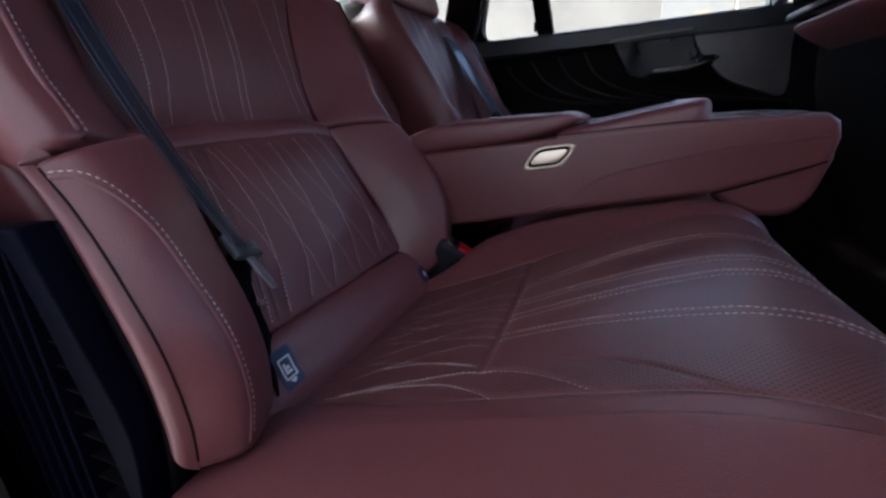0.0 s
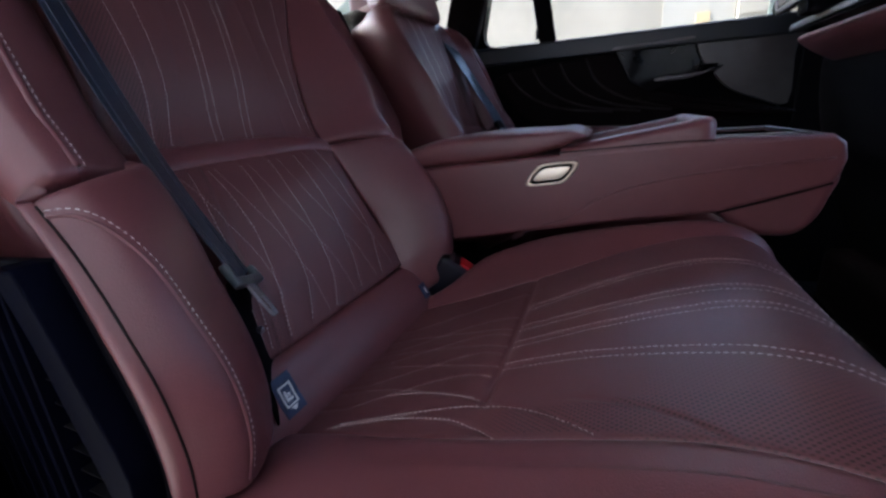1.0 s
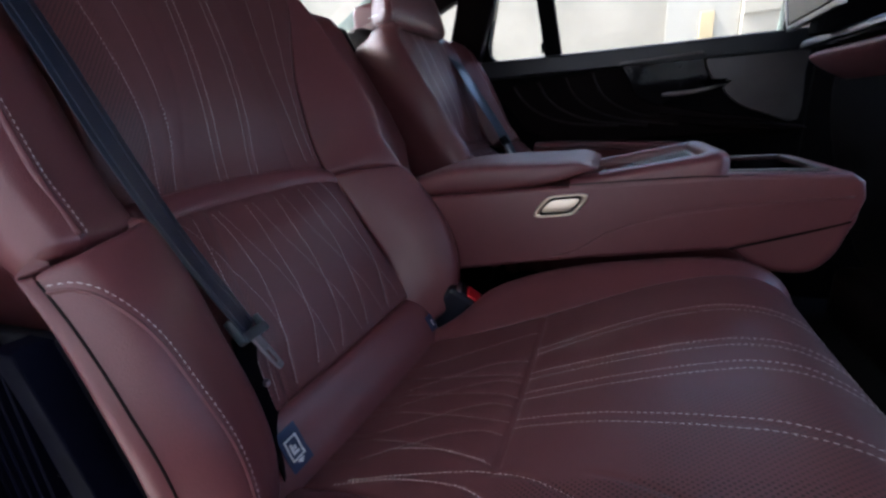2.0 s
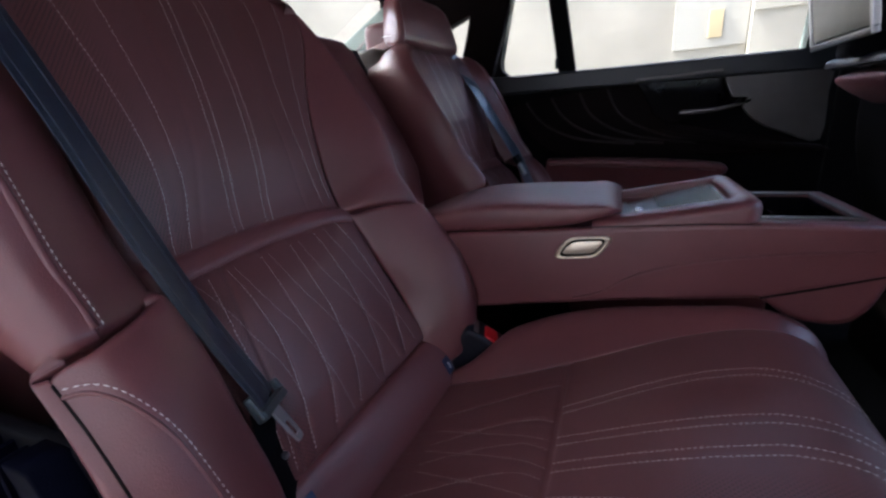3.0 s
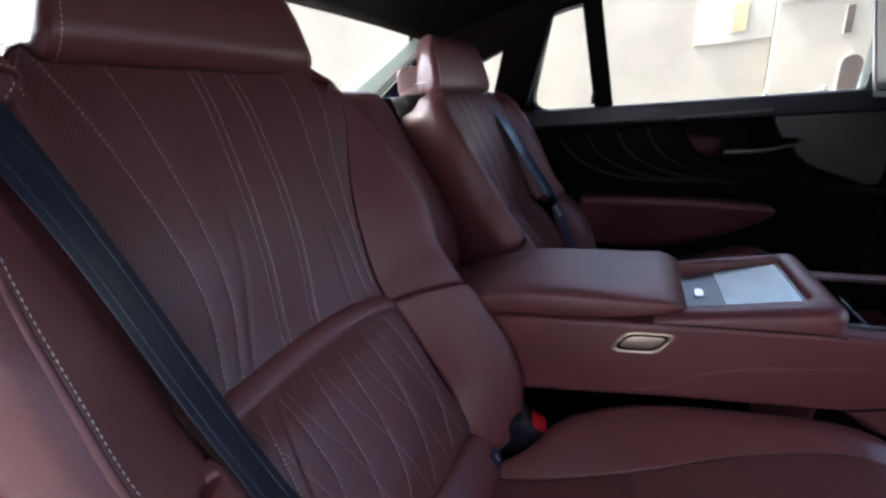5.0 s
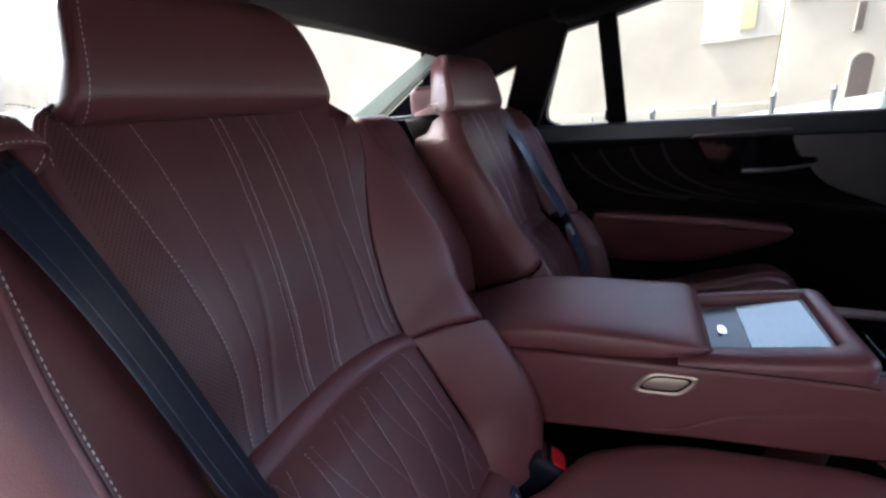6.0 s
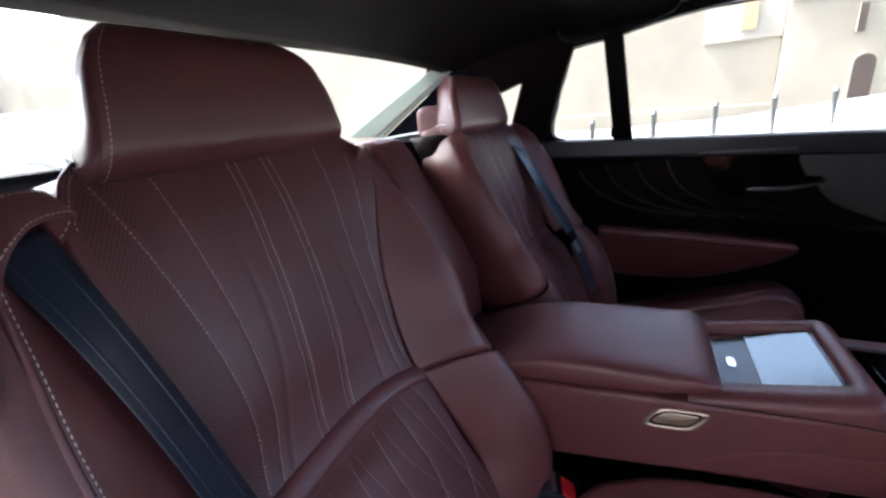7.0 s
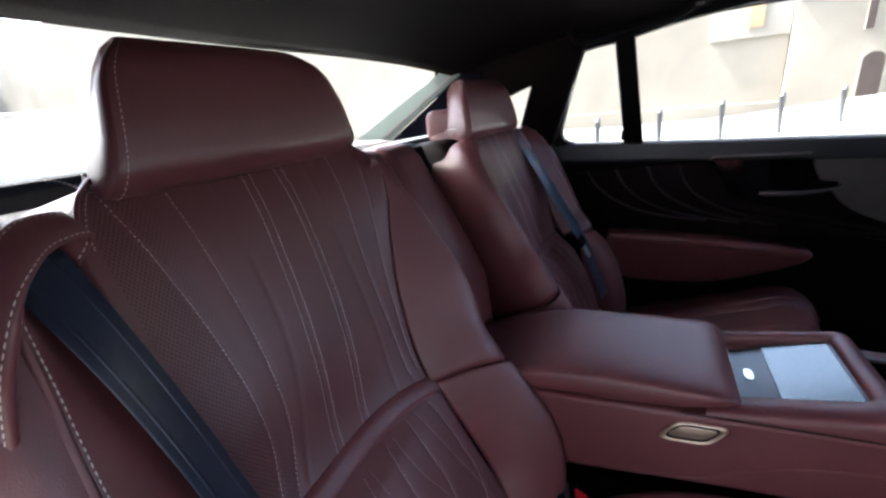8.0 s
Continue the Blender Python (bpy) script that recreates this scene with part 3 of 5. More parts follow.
REAR_Y = [
    [-0.478, -0.458, -0.446, -0.447, -0.457],
    [-0.436, -0.418, -0.404, -0.404, -0.414],
    [-0.388, -0.371, -0.361, -0.362, -0.373],
    [-0.356, -0.337, -0.323, -0.322, -0.328],
    [-0.300, -0.285, -0.270, -0.262, -0.258],
    [-0.448, -0.456, -0.473, -0.484, -0.495],
    [-0.399, -0.409, -0.421, -0.430, -0.437],
    [-0.366, -0.372, -0.380, -0.388, -0.398],
    [-0.330, -0.337, -0.345, -0.351, -0.358],
]
rear_fn = [hermite(REAR_S, ys) for ys in REAR_Y]


def dart(xs, ys):
    ss = [s_of(x) for x in xs]
    return hermite(ss, ys), ss[0], ss[-1]


# Sewn darts by the outer seam.
DARTS = [dart((-0.034, -0.004, 0.031, 0.054, 0.068), (-0.503, -0.511, -0.528, -0.546, -0.562)), dart((-0.111, -0.069, -0.031, -0.001), (-0.501, -0.508, -0.529, -0.553)),
         dart((-0.127, -0.097, -0.072), (-0.516, -0.530, -0.548))]


def cushion_relief(u, s):
    h = np.zeros(np.broadcast(u, s).shape)
    front, rear = np.clip((s - CROSS) / 0.004, 0, 1), np.clip((CROSS - s) / 0.004, 0, 1)
    for f in front_fn:
        d = u - f(s)
        h -= front * (0.0007 * np.exp(-(d / 0.0035) ** 2) + 0.0005 * np.exp(-(d / 0.016) ** 2))
    for f in rear_fn:
        h -= rear * 0.0007 * np.exp(-((u - f(s)) / 0.0030) ** 2)
    seam = np.clip((u + 0.506) / 0.012, 0, 1)
    for f, s0, s1 in DARTS:
        h -= 0.0016 * np.exp(-((u - f(s)) / 0.0022) ** 2) * np.clip((s - s0) / 0.02, 0, 1) * np.clip((s1 - s) / 0.004, 0, 1)
    return h - seam * (0.0026 * np.exp(-((s - CROSS) / 0.0018) ** 2) + 0.0012 * np.exp(-((s - CROSS) / 0.008) ** 2))


# Headrest: profile from the underside over the front to the back, and the half width at each height.
HR_C = -0.292
HR = [(-0.622, 1.140), (-0.592, 1.131), (-0.573, 1.133), (-0.5625, 1.147), (-0.564, 1.18), (-0.572, 1.215), (-0.584, 1.248), (-0.598, 1.263), (-0.618, 1.270),
      (-0.638, 1.262)]
hr_xz, HR_S = arc_curve(HR)
hr_half = hermite([1.10, 1.13, 1.18, 1.215, 1.24, 1.258, 1.27], [0.160, 0.163, 0.157, 0.149, 0.138, 0.122, 0.108])


hr_extra = hermite([1.13, 1.18, 1.215, 1.25, 1.27], [0.015, 0.007, 0.005, 0.007, 0.009])


def S_head(u, s):
    q = hr_xz(s)
    half = hr_half(q[..., 1]) - np.where(u < 0, 0.22, 0.42) * np.clip(-0.585 - q[..., 0], 0, 1)
    half = half + np.where(u < 0, hr_extra(q[..., 1]), 0.0)
    wrap = -0.003 * u**2
    return np.stack([q[..., 0] + wrap, HR_C + u * half, q[..., 1] + 0 * u], -1)


def rear_seat(label, far):
    """An executive rear seat: cushion, backrest, bolsters, headrest. Built for the near side and mirrored for the far one."""
    MIRROR[0] = -1.0 if far else 1.0
    seat = thing("passenger_seat", label, "car seat", "rear seats")
    dens = 0.45 if far else 1.0
    q = lambda n: max(6, int(n * dens))

    # backrest
    up_left = hermite([0.0, 0.25, 0.30, 0.33, 0.355, 0.38, 0.41, 0.455], [-0.508, -0.508, -0.506, -0.496, -0.476, -0.452, -0.432, -0.412])
    up = Patch(S_upper, up_left, upper_right, -0.030, 0.455, r=0.006, depth=0.0018, edges=(1, 1, 1, 0), relief=upper_relief)
    attach("backrest_insert", up.mesh("backrest_insert", LEATHER_PERF, q(190), q(120),
           perf=lambda u, v: np.clip((-0.425 - u) / 0.03, 0, 1) * np.clip((0.40 - v) / 0.05, 0, 1) * (np.abs(u - pleat_fn[0][1](v)) > 0.004) * (u > up_left(v) + 0.012)), seat)
    vv = np.linspace(0.008, 0.40, 8)
    vs = np.linspace(0.30, 0.45, 8)
    stitches("stitching", up, up_left(vs) + 0.008, vs, seat)
    piping("piping", up.at(up_left(vs) + 0.0015, vs)[0], 0.0022, LEATHER, seat)
    for k, f in pleat_fn:
        for off in ((-0.0055, 0.0055) if k == 2 else (0.0,) if k == 1 else ()):
            stitches("stitching", up, f(vv) + off, vv, seat)
    low = Patch(S_lower, const(-0.508), const(-0.206), -0.258, -0.012, r=0.006, depth=0.0018, relief=lower_relief)
    attach("lumbar_insert", low.mesh("lumbar_insert", LEATHER_PERF, q(170), q(100), perf=lambda u, v: 0.6 * np.clip((-0.445 - u) / 0.02, 0, 1)), seat)
    vv = np.linspace(-0.034, -0.25, 8)
    for f in lowA:
        stitches("stitching", low, f(-vv), vv, seat, width=0.0009)
    for f in lowB:
        stitches("stitching", low, f(-vv), vv, seat, THREAD_DIM, width=0.0007)
    roll = Patch(lambda y, v: back_point(y, v + roll_mid(y), 0.005 + waist(y, v + roll_mid(y))), const(-0.505), const(-0.203), -0.0155, 0.0155, r=0.010, depth=0.005, rv=0.014, dv=0.008)
    attach("lumbar_roll", roll.mesh("lumbar_roll", LEATHER, q(40), q(14)), seat)
    band = Patch(S_band, const(-0.56), const(-0.190), -0.36, -0.260, r=0.030, depth=0.010, edges=(0, 1, 1, 1), rv=0.050, dv=0.018)
    attach("lower_band", band.mesh("lower_band", LEATHER, q(60), q(26)), seat)
    e = Patch(S_inner_up, const(0.0), const(1.0), -0.024, 0.345, wu=0.22, r=0.008, depth=0.004, edges=(1, 0, 1, 0))
    attach("inner_bolster_upper", e.mesh("inner_bolster_upper", LEATHER, q(50), q(60)), seat)
    f2 = Patch(S_inner_low, const(0.0), const(1.0), -0.318, -0.028, wu=0.24, r=0.010, depth=0.005, edges=(1, 0, 1, 1))
    attach("inner_bolster_lower", f2.mesh("inner_bolster_lower", LEATHER, q(50), q(60)), seat)
    g = Patch(S_outer_in, const(0.0), const(1.0), -0.056, 0.335, wu=0.10, r=0.009, depth=0.007, edges=(1, 1, 1, 0), sgn=-1)
    attach("outer_bolster_front", g.mesh("outer_bolster_front", LEATHER, q(40), q(60)), seat)
    h = Patch(S_outer_side, const(0.0), const(1.0), -0.057, 0.340, wu=0.20, r=0.008, depth=0.005, edges=(1, 0, 1, 0), sgn=-1)
    attach("outer_bolster_side", h.mesh("outer_bolster_side", LEATHER, q(50), q(60)), seat)
    vv = np.linspace(-0.050, 0.33, 8)
    stitches("stitching", g, np.full(8, 0.925), vv, seat, dash=0.0038, gap=0.0018, width=0.0014)
    piping("piping", g.at(np.full(8, 0.995), vv, 0.0030)[0], 0.0034, LEATHER, seat)
    w = Patch(S_wing, const(0.0), const(1.0), 0.548, 0.810, wu=0.15, r=0.014, depth=0.008, edges=(0, 0, 1, 1), sgn=-1, rv=0.010, dv=0.007)
    attach("side_wing", w.mesh("side_wing", LEATHER, q(60), q(70)), seat)
    ws = Patch(S_wing_side, const(0.0), const(1.0), 0.548, 0.809, wu=0.17, r=0.005, depth=0.002, edges=(1, 0, 1, 1), sgn=-1)
    attach("side_wing_panel", ws.mesh("side_wing_panel", LEATHER, q(40), q(60)), seat)
    zz = [0.797, 0.790, 0.773, 0.742, 0.702, 0.650, 0.600, 0.562]
    uu = [0.97, 0.84, 0.76, 0.70, 0.68, 0.665, 0.68, 0.71]
    stitches("stitching", w, uu, zz, seat, dash=0.0038, gap=0.0018, width=0.0014)
    pts = w.at(np.array(uu) + 0.03, np.array(zz) - 0.004)[0]
    piping("piping", pts, 0.0016, LEATHER, seat)
    zz = np.linspace(0.560, 0.803, 8)
    # thin dark tube paints the shade of the groove along the wing's side
    piping("piping", ws.at(np.full(8, 0.02), zz)[0], 0.0010, DARK_LEATHER, seat, "dark line painting the shade in the sewn seam")
    # closed core and back board
    core = prism_bm([(-0.30, 0.44), (-0.33, 0.56), (-0.47, 0.80), (-0.535, 0.95), (-0.61, 1.11), (-0.65, 1.135), (-0.70, 1.13), (-0.70, 0.90), (-0.55, 0.44)],
                    "y", -0.440, -0.112, 0.02, 3)
    side = prism_bm([(-0.430, 1.136), (-0.480, 1.124), (-0.530, 1.104), (-0.565, 1.075), (-0.592, 1.035), (-0.608, 0.98), (-0.606, 0.90), (-0.585, 0.80), (-0.570, 0.60), (-0.40, 0.60), (-0.40, 1.136)], "x", -0.70, -0.585, 0.02, 4)
    for v in side.verts:
        if v.co.x > -0.62:
            v.co.x += 0.45 * max(0.0, 1.0 - v.co.z) - 0.02
    part("shoulder", side, LEATHER, seat, "", True)
    part("back_board", core, DARK_LEATHER, seat, "dark padded back of the seat", True)

    # cushion
    cf = Patch(S_cush, outer_seam, x_table, s_of(-0.33), S_END, r=0.006, depth=0.0026, edges=(1, 1, 0, 0), relief=cushion_relief, sgn=-1)
    attach("cushion_insert", cf.mesh("cushion_insert", LEATHER_PERF, q(130), q(330),
           perf=lambda u, s: 0.6 * np.clip((-0.40 - u) / 0.02, 0, 1) * np.clip((s - s_of(-0.0)) / 0.03, 0, 1) * np.clip((s_of(0.13) + 0.02 - s) / 0.02, 0, 1)
           + np.clip((-0.51 - u) / 0.006, 0, 1) * np.clip((s - CROSS) / 0.03, 0, 1) * (u > outer_seam(s) + 0.007)), seat)
    sv = np.linspace(CROSS + 0.004, FRONT_S[-1], 9)
    for f in front_fn:
        for off in (-0.006, 0.006):
            stitches("stitching", cf, f(sv) + off, sv, seat, dash=0.0036, gap=0.0016, width=0.0009, height=0.0005)
    sv = np.linspace(REAR_S[0], REAR_S[-1] - 0.001, 7)
    for f in rear_fn:
        stitches("stitching", cf, f(sv), sv, seat, THREAD_DIM, width=0.0010)
    for ys, xs in (([-0.508, -0.502, -0.501, -0.508, -0.529, -0.551], [-0.244, -0.181, -0.111, -0.069, -0.031, -0.003]), ([-0.513, -0.507, -0.516, -0.530, -0.546], [-0.258, -0.19, -0.127, -0.097, -0.074]),
                   ([-0.464, -0.470, -0.489], [-0.215, -0.158, -0.106])):
        stitches("stitching", cf, ys, [s_of(x) for x in xs], seat, width=0.0011)
    ci = Patch(S_cush_in, const(0.0), const(1.0), s_of(-0.30), S_END, wu=0.22, r=0.006, depth=0.002, edges=(1, 0, 0, 0), sgn=-1)
    attach("cushion_inner_bolster", ci.mesh("cushion_inner_bolster", LEATHER, q(40), q(90)), seat)
    co = Patch(S_cush_out, const(0.0), const(1.0), s_of(-0.315), S_END, wu=0.40, r=0.006, depth=0.002, edges=(1, 0, 1, 0))
    attach("cushion_outer_bolster", co.mesh("cushion_outer_bolster", LEATHER, q(60), q(90)), seat)
    part("cushion_base", prism_bm([(-0.36, 0.25), (-0.36, 0.485), (-0.10, 0.56), (0.10, 0.615), (0.165, 0.60), (0.175, 0.25)], "y", -0.71, -0.125), DARK_TRIM, seat, "dark seat base")

    # headrest
    hp = Patch(S_head, const(-1.0), const(1.0), HR_S[0], HR_S[-1], wu=0.15, r=0.012, depth=0.005, edges=(1, 1, 0, 0))
    head = attach("headrest", hp.mesh("headrest", LEATHER, q(60), q(60), skirt=0.01), seat, "wide padded leather headrest")
    for sgn in (-1, 1):
        n, m = 48, 12
        ring = np.linspace(HR_S[0], HR_S[-1], n)
        edge = S_head(np.full(n, sgn * 0.985), ring)
        back = edge[[-1]] * (1 - np.linspace(0.15, 0.85, 8))[:, None] + edge[[0]] * np.linspace(0.15, 0.85, 8)[:, None] + np.array([[-0.010, 0, 0]])
        loop = np.concatenate([edge, back])
        mid = loop.mean(0)
        plane = np.linalg.lstsq(np.stack([loop[:, 0], loop[:, 2], np.ones(len(loop))], 1), loop[:, 1], rcond=None)[0]
        verts, faces = [], []
        for i in range(m):
            t = i / (m - 1)
            rad = 1 - t * 0.98
            k = rad**2.5
            for p in loop:
                q2 = mid + (p - mid) * rad
                verts.append((q2[0], p[1] * k + (plane[0] * q2[0] + plane[1] * q2[2] + plane[2] + sgn * 0.004) * (1 - k) - sgn * 0.002 * k, q2[2]))
        c = len(loop)
        for i in range(m - 1):
            for j in range(c):
                a, b2 = i * c + j, i * c + (j + 1) % c
                quad = (a, b2, b2 + c, a + c)
                faces.append(quad if sgn < 0 else quad[::-1])
        faces.append(tuple((m - 1) * c + j for j in range(c)))
        attach("side_pad", mesh_from("side_pad", verts, faces, LEATHER), head)
        ss = np.linspace(HR_S[1] + 0.01, HR_S[-2] - 0.01, 9)
        stitches("stitching", hp, np.full(9, sgn * 0.93), ss, head, dash=0.0038, gap=0.0018, width=0.0012)
    shell = box_bm(-0.715, -0.630, HR_C - 0.114, HR_C + 0.116, 1.128, 1.205, 0.026, 5)
    part("back_shell", shell, LEATHER, head, "", True)
    MIRROR[0] = 1.0
    return seat


near_seat = rear_seat("dark red leather rear seat with pleated stitched panels", False)
rear_seat("dark red leather rear seat across the centre armrest", True)


# ---- centre armrest console ----
def armrest_console():
    con = thing("armrest_console", "red leather folded-down centre armrest with touch panel", "armrest")
    side = [(-0.46, 0.600), (-0.26, 0.615), (-0.05, 0.647), (0.144, 0.671), (0.262, 0.708), (0.271, 0.722), (0.275, 0.742), (0.271, 0.763), (0.258, 0.773), (0.13, 0.774), (0.02, 0.768), (-0.46, 0.735)]
    part("side_panel", prism_bm(side, "y", -0.112, -0.080, 0.008, 3), LEATHER, con, "", True)
    part("side_panel", prism_bm(side, "y", 0.080, 0.112, 0.008, 3), LEATHER, con, "", True)
    part("body", prism_bm([(-0.46, 0.605), (-0.26, 0.620), (0.144, 0.676), (0.225, 0.698), (0.225, 0.706), (0.118, 0.706), (0.118, 0.764), (-0.46, 0.735)], "y", -0.084, 0.084, 0.003), LEATHER, con)
    part("front_cap", prism_bm([(0.222, 0.699), (0.262, 0.708), (0.271, 0.722), (0.275, 0.742), (0.271, 0.763), (0.258, 0.773), (0.236, 0.773), (0.234, 0.735)], "y", -0.086, 0.086, 0.003), LEATHER, con)
    # lower bulge
    bulge = smooth_outline([(0.135, 0.674), (0.152, 0.660), (0.172, 0.645), (0.200, 0.6375), (0.234, 0.640), (0.255, 0.660), (0.266, 0.690), (0.270, 0.726), (0.20, 0.724), (0.15, 0.706)], 5)
    part("lower_box", prism_bm(bulge, "y", -0.108, 0.108, 0.012, 3), LEATHER, con, "", True)
    # welt along the side
    welt = [(-0.10, -0.1125, 0.648), (-0.062, -0.1125, 0.661), (-0.012, -0.1125, 0.693), (0.057, -0.1125, 0.716), (0.16, -0.1125, 0.734), (0.262, -0.1125, 0.744)]
    piping("welt", welt, 0.0016, LEATHER, con)
    # the next two are darker lines that paint crease shade into the joints
    piping("welt", [(0.140, -0.1105, 0.671), (0.20, -0.1105, 0.690), (0.264, -0.1105, 0.712)], 0.0016, DARK_LEATHER, con)
    piping("welt", [(-0.105, -0.1128, 0.762), (-0.05, -0.1128, 0.765), (0.02, -0.1128, 0.769), (0.09, -0.1128, 0.7725), (0.128, -0.1128, 0.772)], 0.0008, DARK_LEATHER, con)
    # lid: padded, with a lower edge that rises towards its front
    bm = bmesh.new()
    xs = np.linspace(-0.43, -0.036, 34)
    lo = hermite([-0.43, -0.29, -0.18, -0.10, -0.036], [0.722, 0.743, 0.750, 0.762, 0.783])
    hi = hermite([-0.43, -0.36, -0.29, -0.2, -0.10, -0.05, -0.036], [0.742, 0.770, 0.790, 0.797, 0.797, 0.794, 0.786])
    rings = []
    for k, x in enumerate(xs):
        z0, z1 = float(lo(x)), float(hi(x))
        half = 0.110 - 0.02 * max(0, (x + 0.06) / 0.024) ** 2 * 0.6
        ring = []
        for t in np.linspace(0, 2 * np.pi, 40, endpoint=False):
            c, s = math.cos(t), math.sin(t)
            yy = math.copysign(abs(c) ** 0.28, c) * half
            zz = (z0 + z1) / 2 + math.copysign(abs(s) ** 0.45, s) * (z1 - z0) / 2
            ring.append(bm.verts.new((x, yy, zz)))
        rings.append(ring)
    for a, b in zip(rings, rings[1:]):
        for j in range(40):
            bm.faces.new((a[j], b[j], b[(j + 1) % 40], a[(j + 1) % 40]))
    bm.faces.new(rings[0])
    bm.faces.new(rings[-1][::-1])
    bmesh.ops.recalc_face_normals(bm, faces=bm.faces[:])
    part("lid", bm, LEATHER, con, "padded armrest lid", True)
    # raised frame round the touch panel, rising towards the front
    zt = lambda x: 0.776 + (x + 0.034) / 0.155 * 0.025
    st = [((-0.075, -0.111), (-0.075, -0.067)), ((0.03, -0.111), (0.03, -0.064)), ((0.098, -0.111), (0.099, -0.060))]
    for a in np.linspace(0.0, math.pi / 2, 7):
        st.append(((0.110 + 0.022 * math.sin(a), -0.089 - 0.022 * math.cos(a)), (0.100 + 0.004 * math.sin(a), -0.056 - 0.004 * math.cos(a))))
    st.append(((0.132, 0.0), (0.104, 0.0)))
    for a in np.linspace(0.0, math.pi / 2, 7):
        st.append(((0.110 + 0.022 * math.cos(a), 0.089 + 0.022 * math.sin(a)), (0.100 + 0.004 * math.cos(a), 0.086 + 0.004 * math.sin(a))))
    st += [((0.098, 0.111), (0.099, 0.090)), ((0.03, 0.111), (0.03, 0.090)), ((-0.075, 0.111), (-0.075, 0.090))]
    bm = bmesh.new()
    rings = []
    for o, q in st:
        o, q = np.array(o), np.array(q)
        rings.append([bm.verts.new((*(o * (1 - t) + q * t), z if z < 0.77 else zt(min(o[0], 0.122)) + z - 1.0))
                      for t, z in ((0.0, 0.758), (0.0, 0.990), (0.06, 0.996), (0.2, 1.0005), (0.5, 1.002), (0.8, 1.0005), (0.94, 0.997), (1.0, 0.992), (1.0, 0.758))])
    for a, b in zip(rings, rings[1:]):
        for j in range(8):
            bm.faces.new((a[j], b[j], b[j + 1], a[j + 1]))
    bmesh.ops.recalc_face_normals(bm, faces=bm.faces[:])
    part("panel_frame", bm, LEATHER, con, "", True)
    ps = lambda x: 0.756 + (x + 0.034) / 0.14 * 0.0345
    plate = lambda x0, x1, y0, y1, up: prism_bm([(x0, ps(x0) - 0.004 + up), (x1, ps(x1) - 0.004 + up), (x1, ps(x1) + up), (x0, ps(x0) + up)], "y", y0, y1, 0.0008)
    scr = part("touch_panel", plate(-0.034, 0.106, -0.070, 0.092, 0), SCREEN_BAR, con, "grey touch panel in the armrest")
    part("display", plate(0.018, 0.098, -0.066, 0.081, 0.0025), SCREEN, scr, "brushed blue-grey metal touch surface")
    part("edge_bar", plate(-0.033, -0.026, -0.068, 0.081, 0.003), DULL_METAL, scr)
    key = prism_bm(smooth_outline([(-0.014, -0.006), (-0.004, -0.006), (-0.004, 0.016), (-0.014, 0.016)], 4), "z", ps(-0.009) - 0.001, ps(-0.009) + 0.003, 0.001)
    part("key", key, BRIGHT_METAL, scr, "small bright metal key")
    # storage well with bright rim
    well = attach("storage_well", None, con)
    part("floor_mat", box_bm(0.126, 0.236, -0.080, 0.080, 0.706, 0.710), CARPET, well)
    for y0, y1 in ((-0.0815, -0.0775), (0.0775, 0.0815)):
        part("well_wall", box_bm(0.124, 0.236, y0, y1, 0.708, 0.770, 0.001), GLOSS_BLACK, well)
    part("well_wall", box_bm(0.232, 0.2365, -0.080, 0.080, 0.708, 0.770, 0.001), GLOSS_BLACK, well)
    part("rim", box_bm(0.128, 0.243, -0.086, -0.0775, 0.7725, 0.7765, 0.0015), DULL_METAL, well, "dull metal rim")
    part("rim", box_bm(0.128, 0.243, 0.0775, 0.086, 0.7725, 0.7765, 0.0015), DULL_METAL, well, "dull metal rim")
    part("rim", box_bm(0.234, 0.243, -0.0775, 0.0775, 0.7725, 0.7765, 0.0015), DULL_METAL, well, "dull metal rim")
    part("divider", box_bm(0.172, 0.176, -0.076, 0.076, 0.709, 0.758, 0.001), GLOSS_BLACK, well)
    part("holder_clip", box_bm(0.130, 0.140, -0.070, -0.050, 0.735, 0.768, 0.003), STEEL, well)
    part("holder_clip", box_bm(0.150, 0.158, -0.010, 0.010, 0.712, 0.750, 0.003), STEEL, well)
    return con


console = armrest_console()


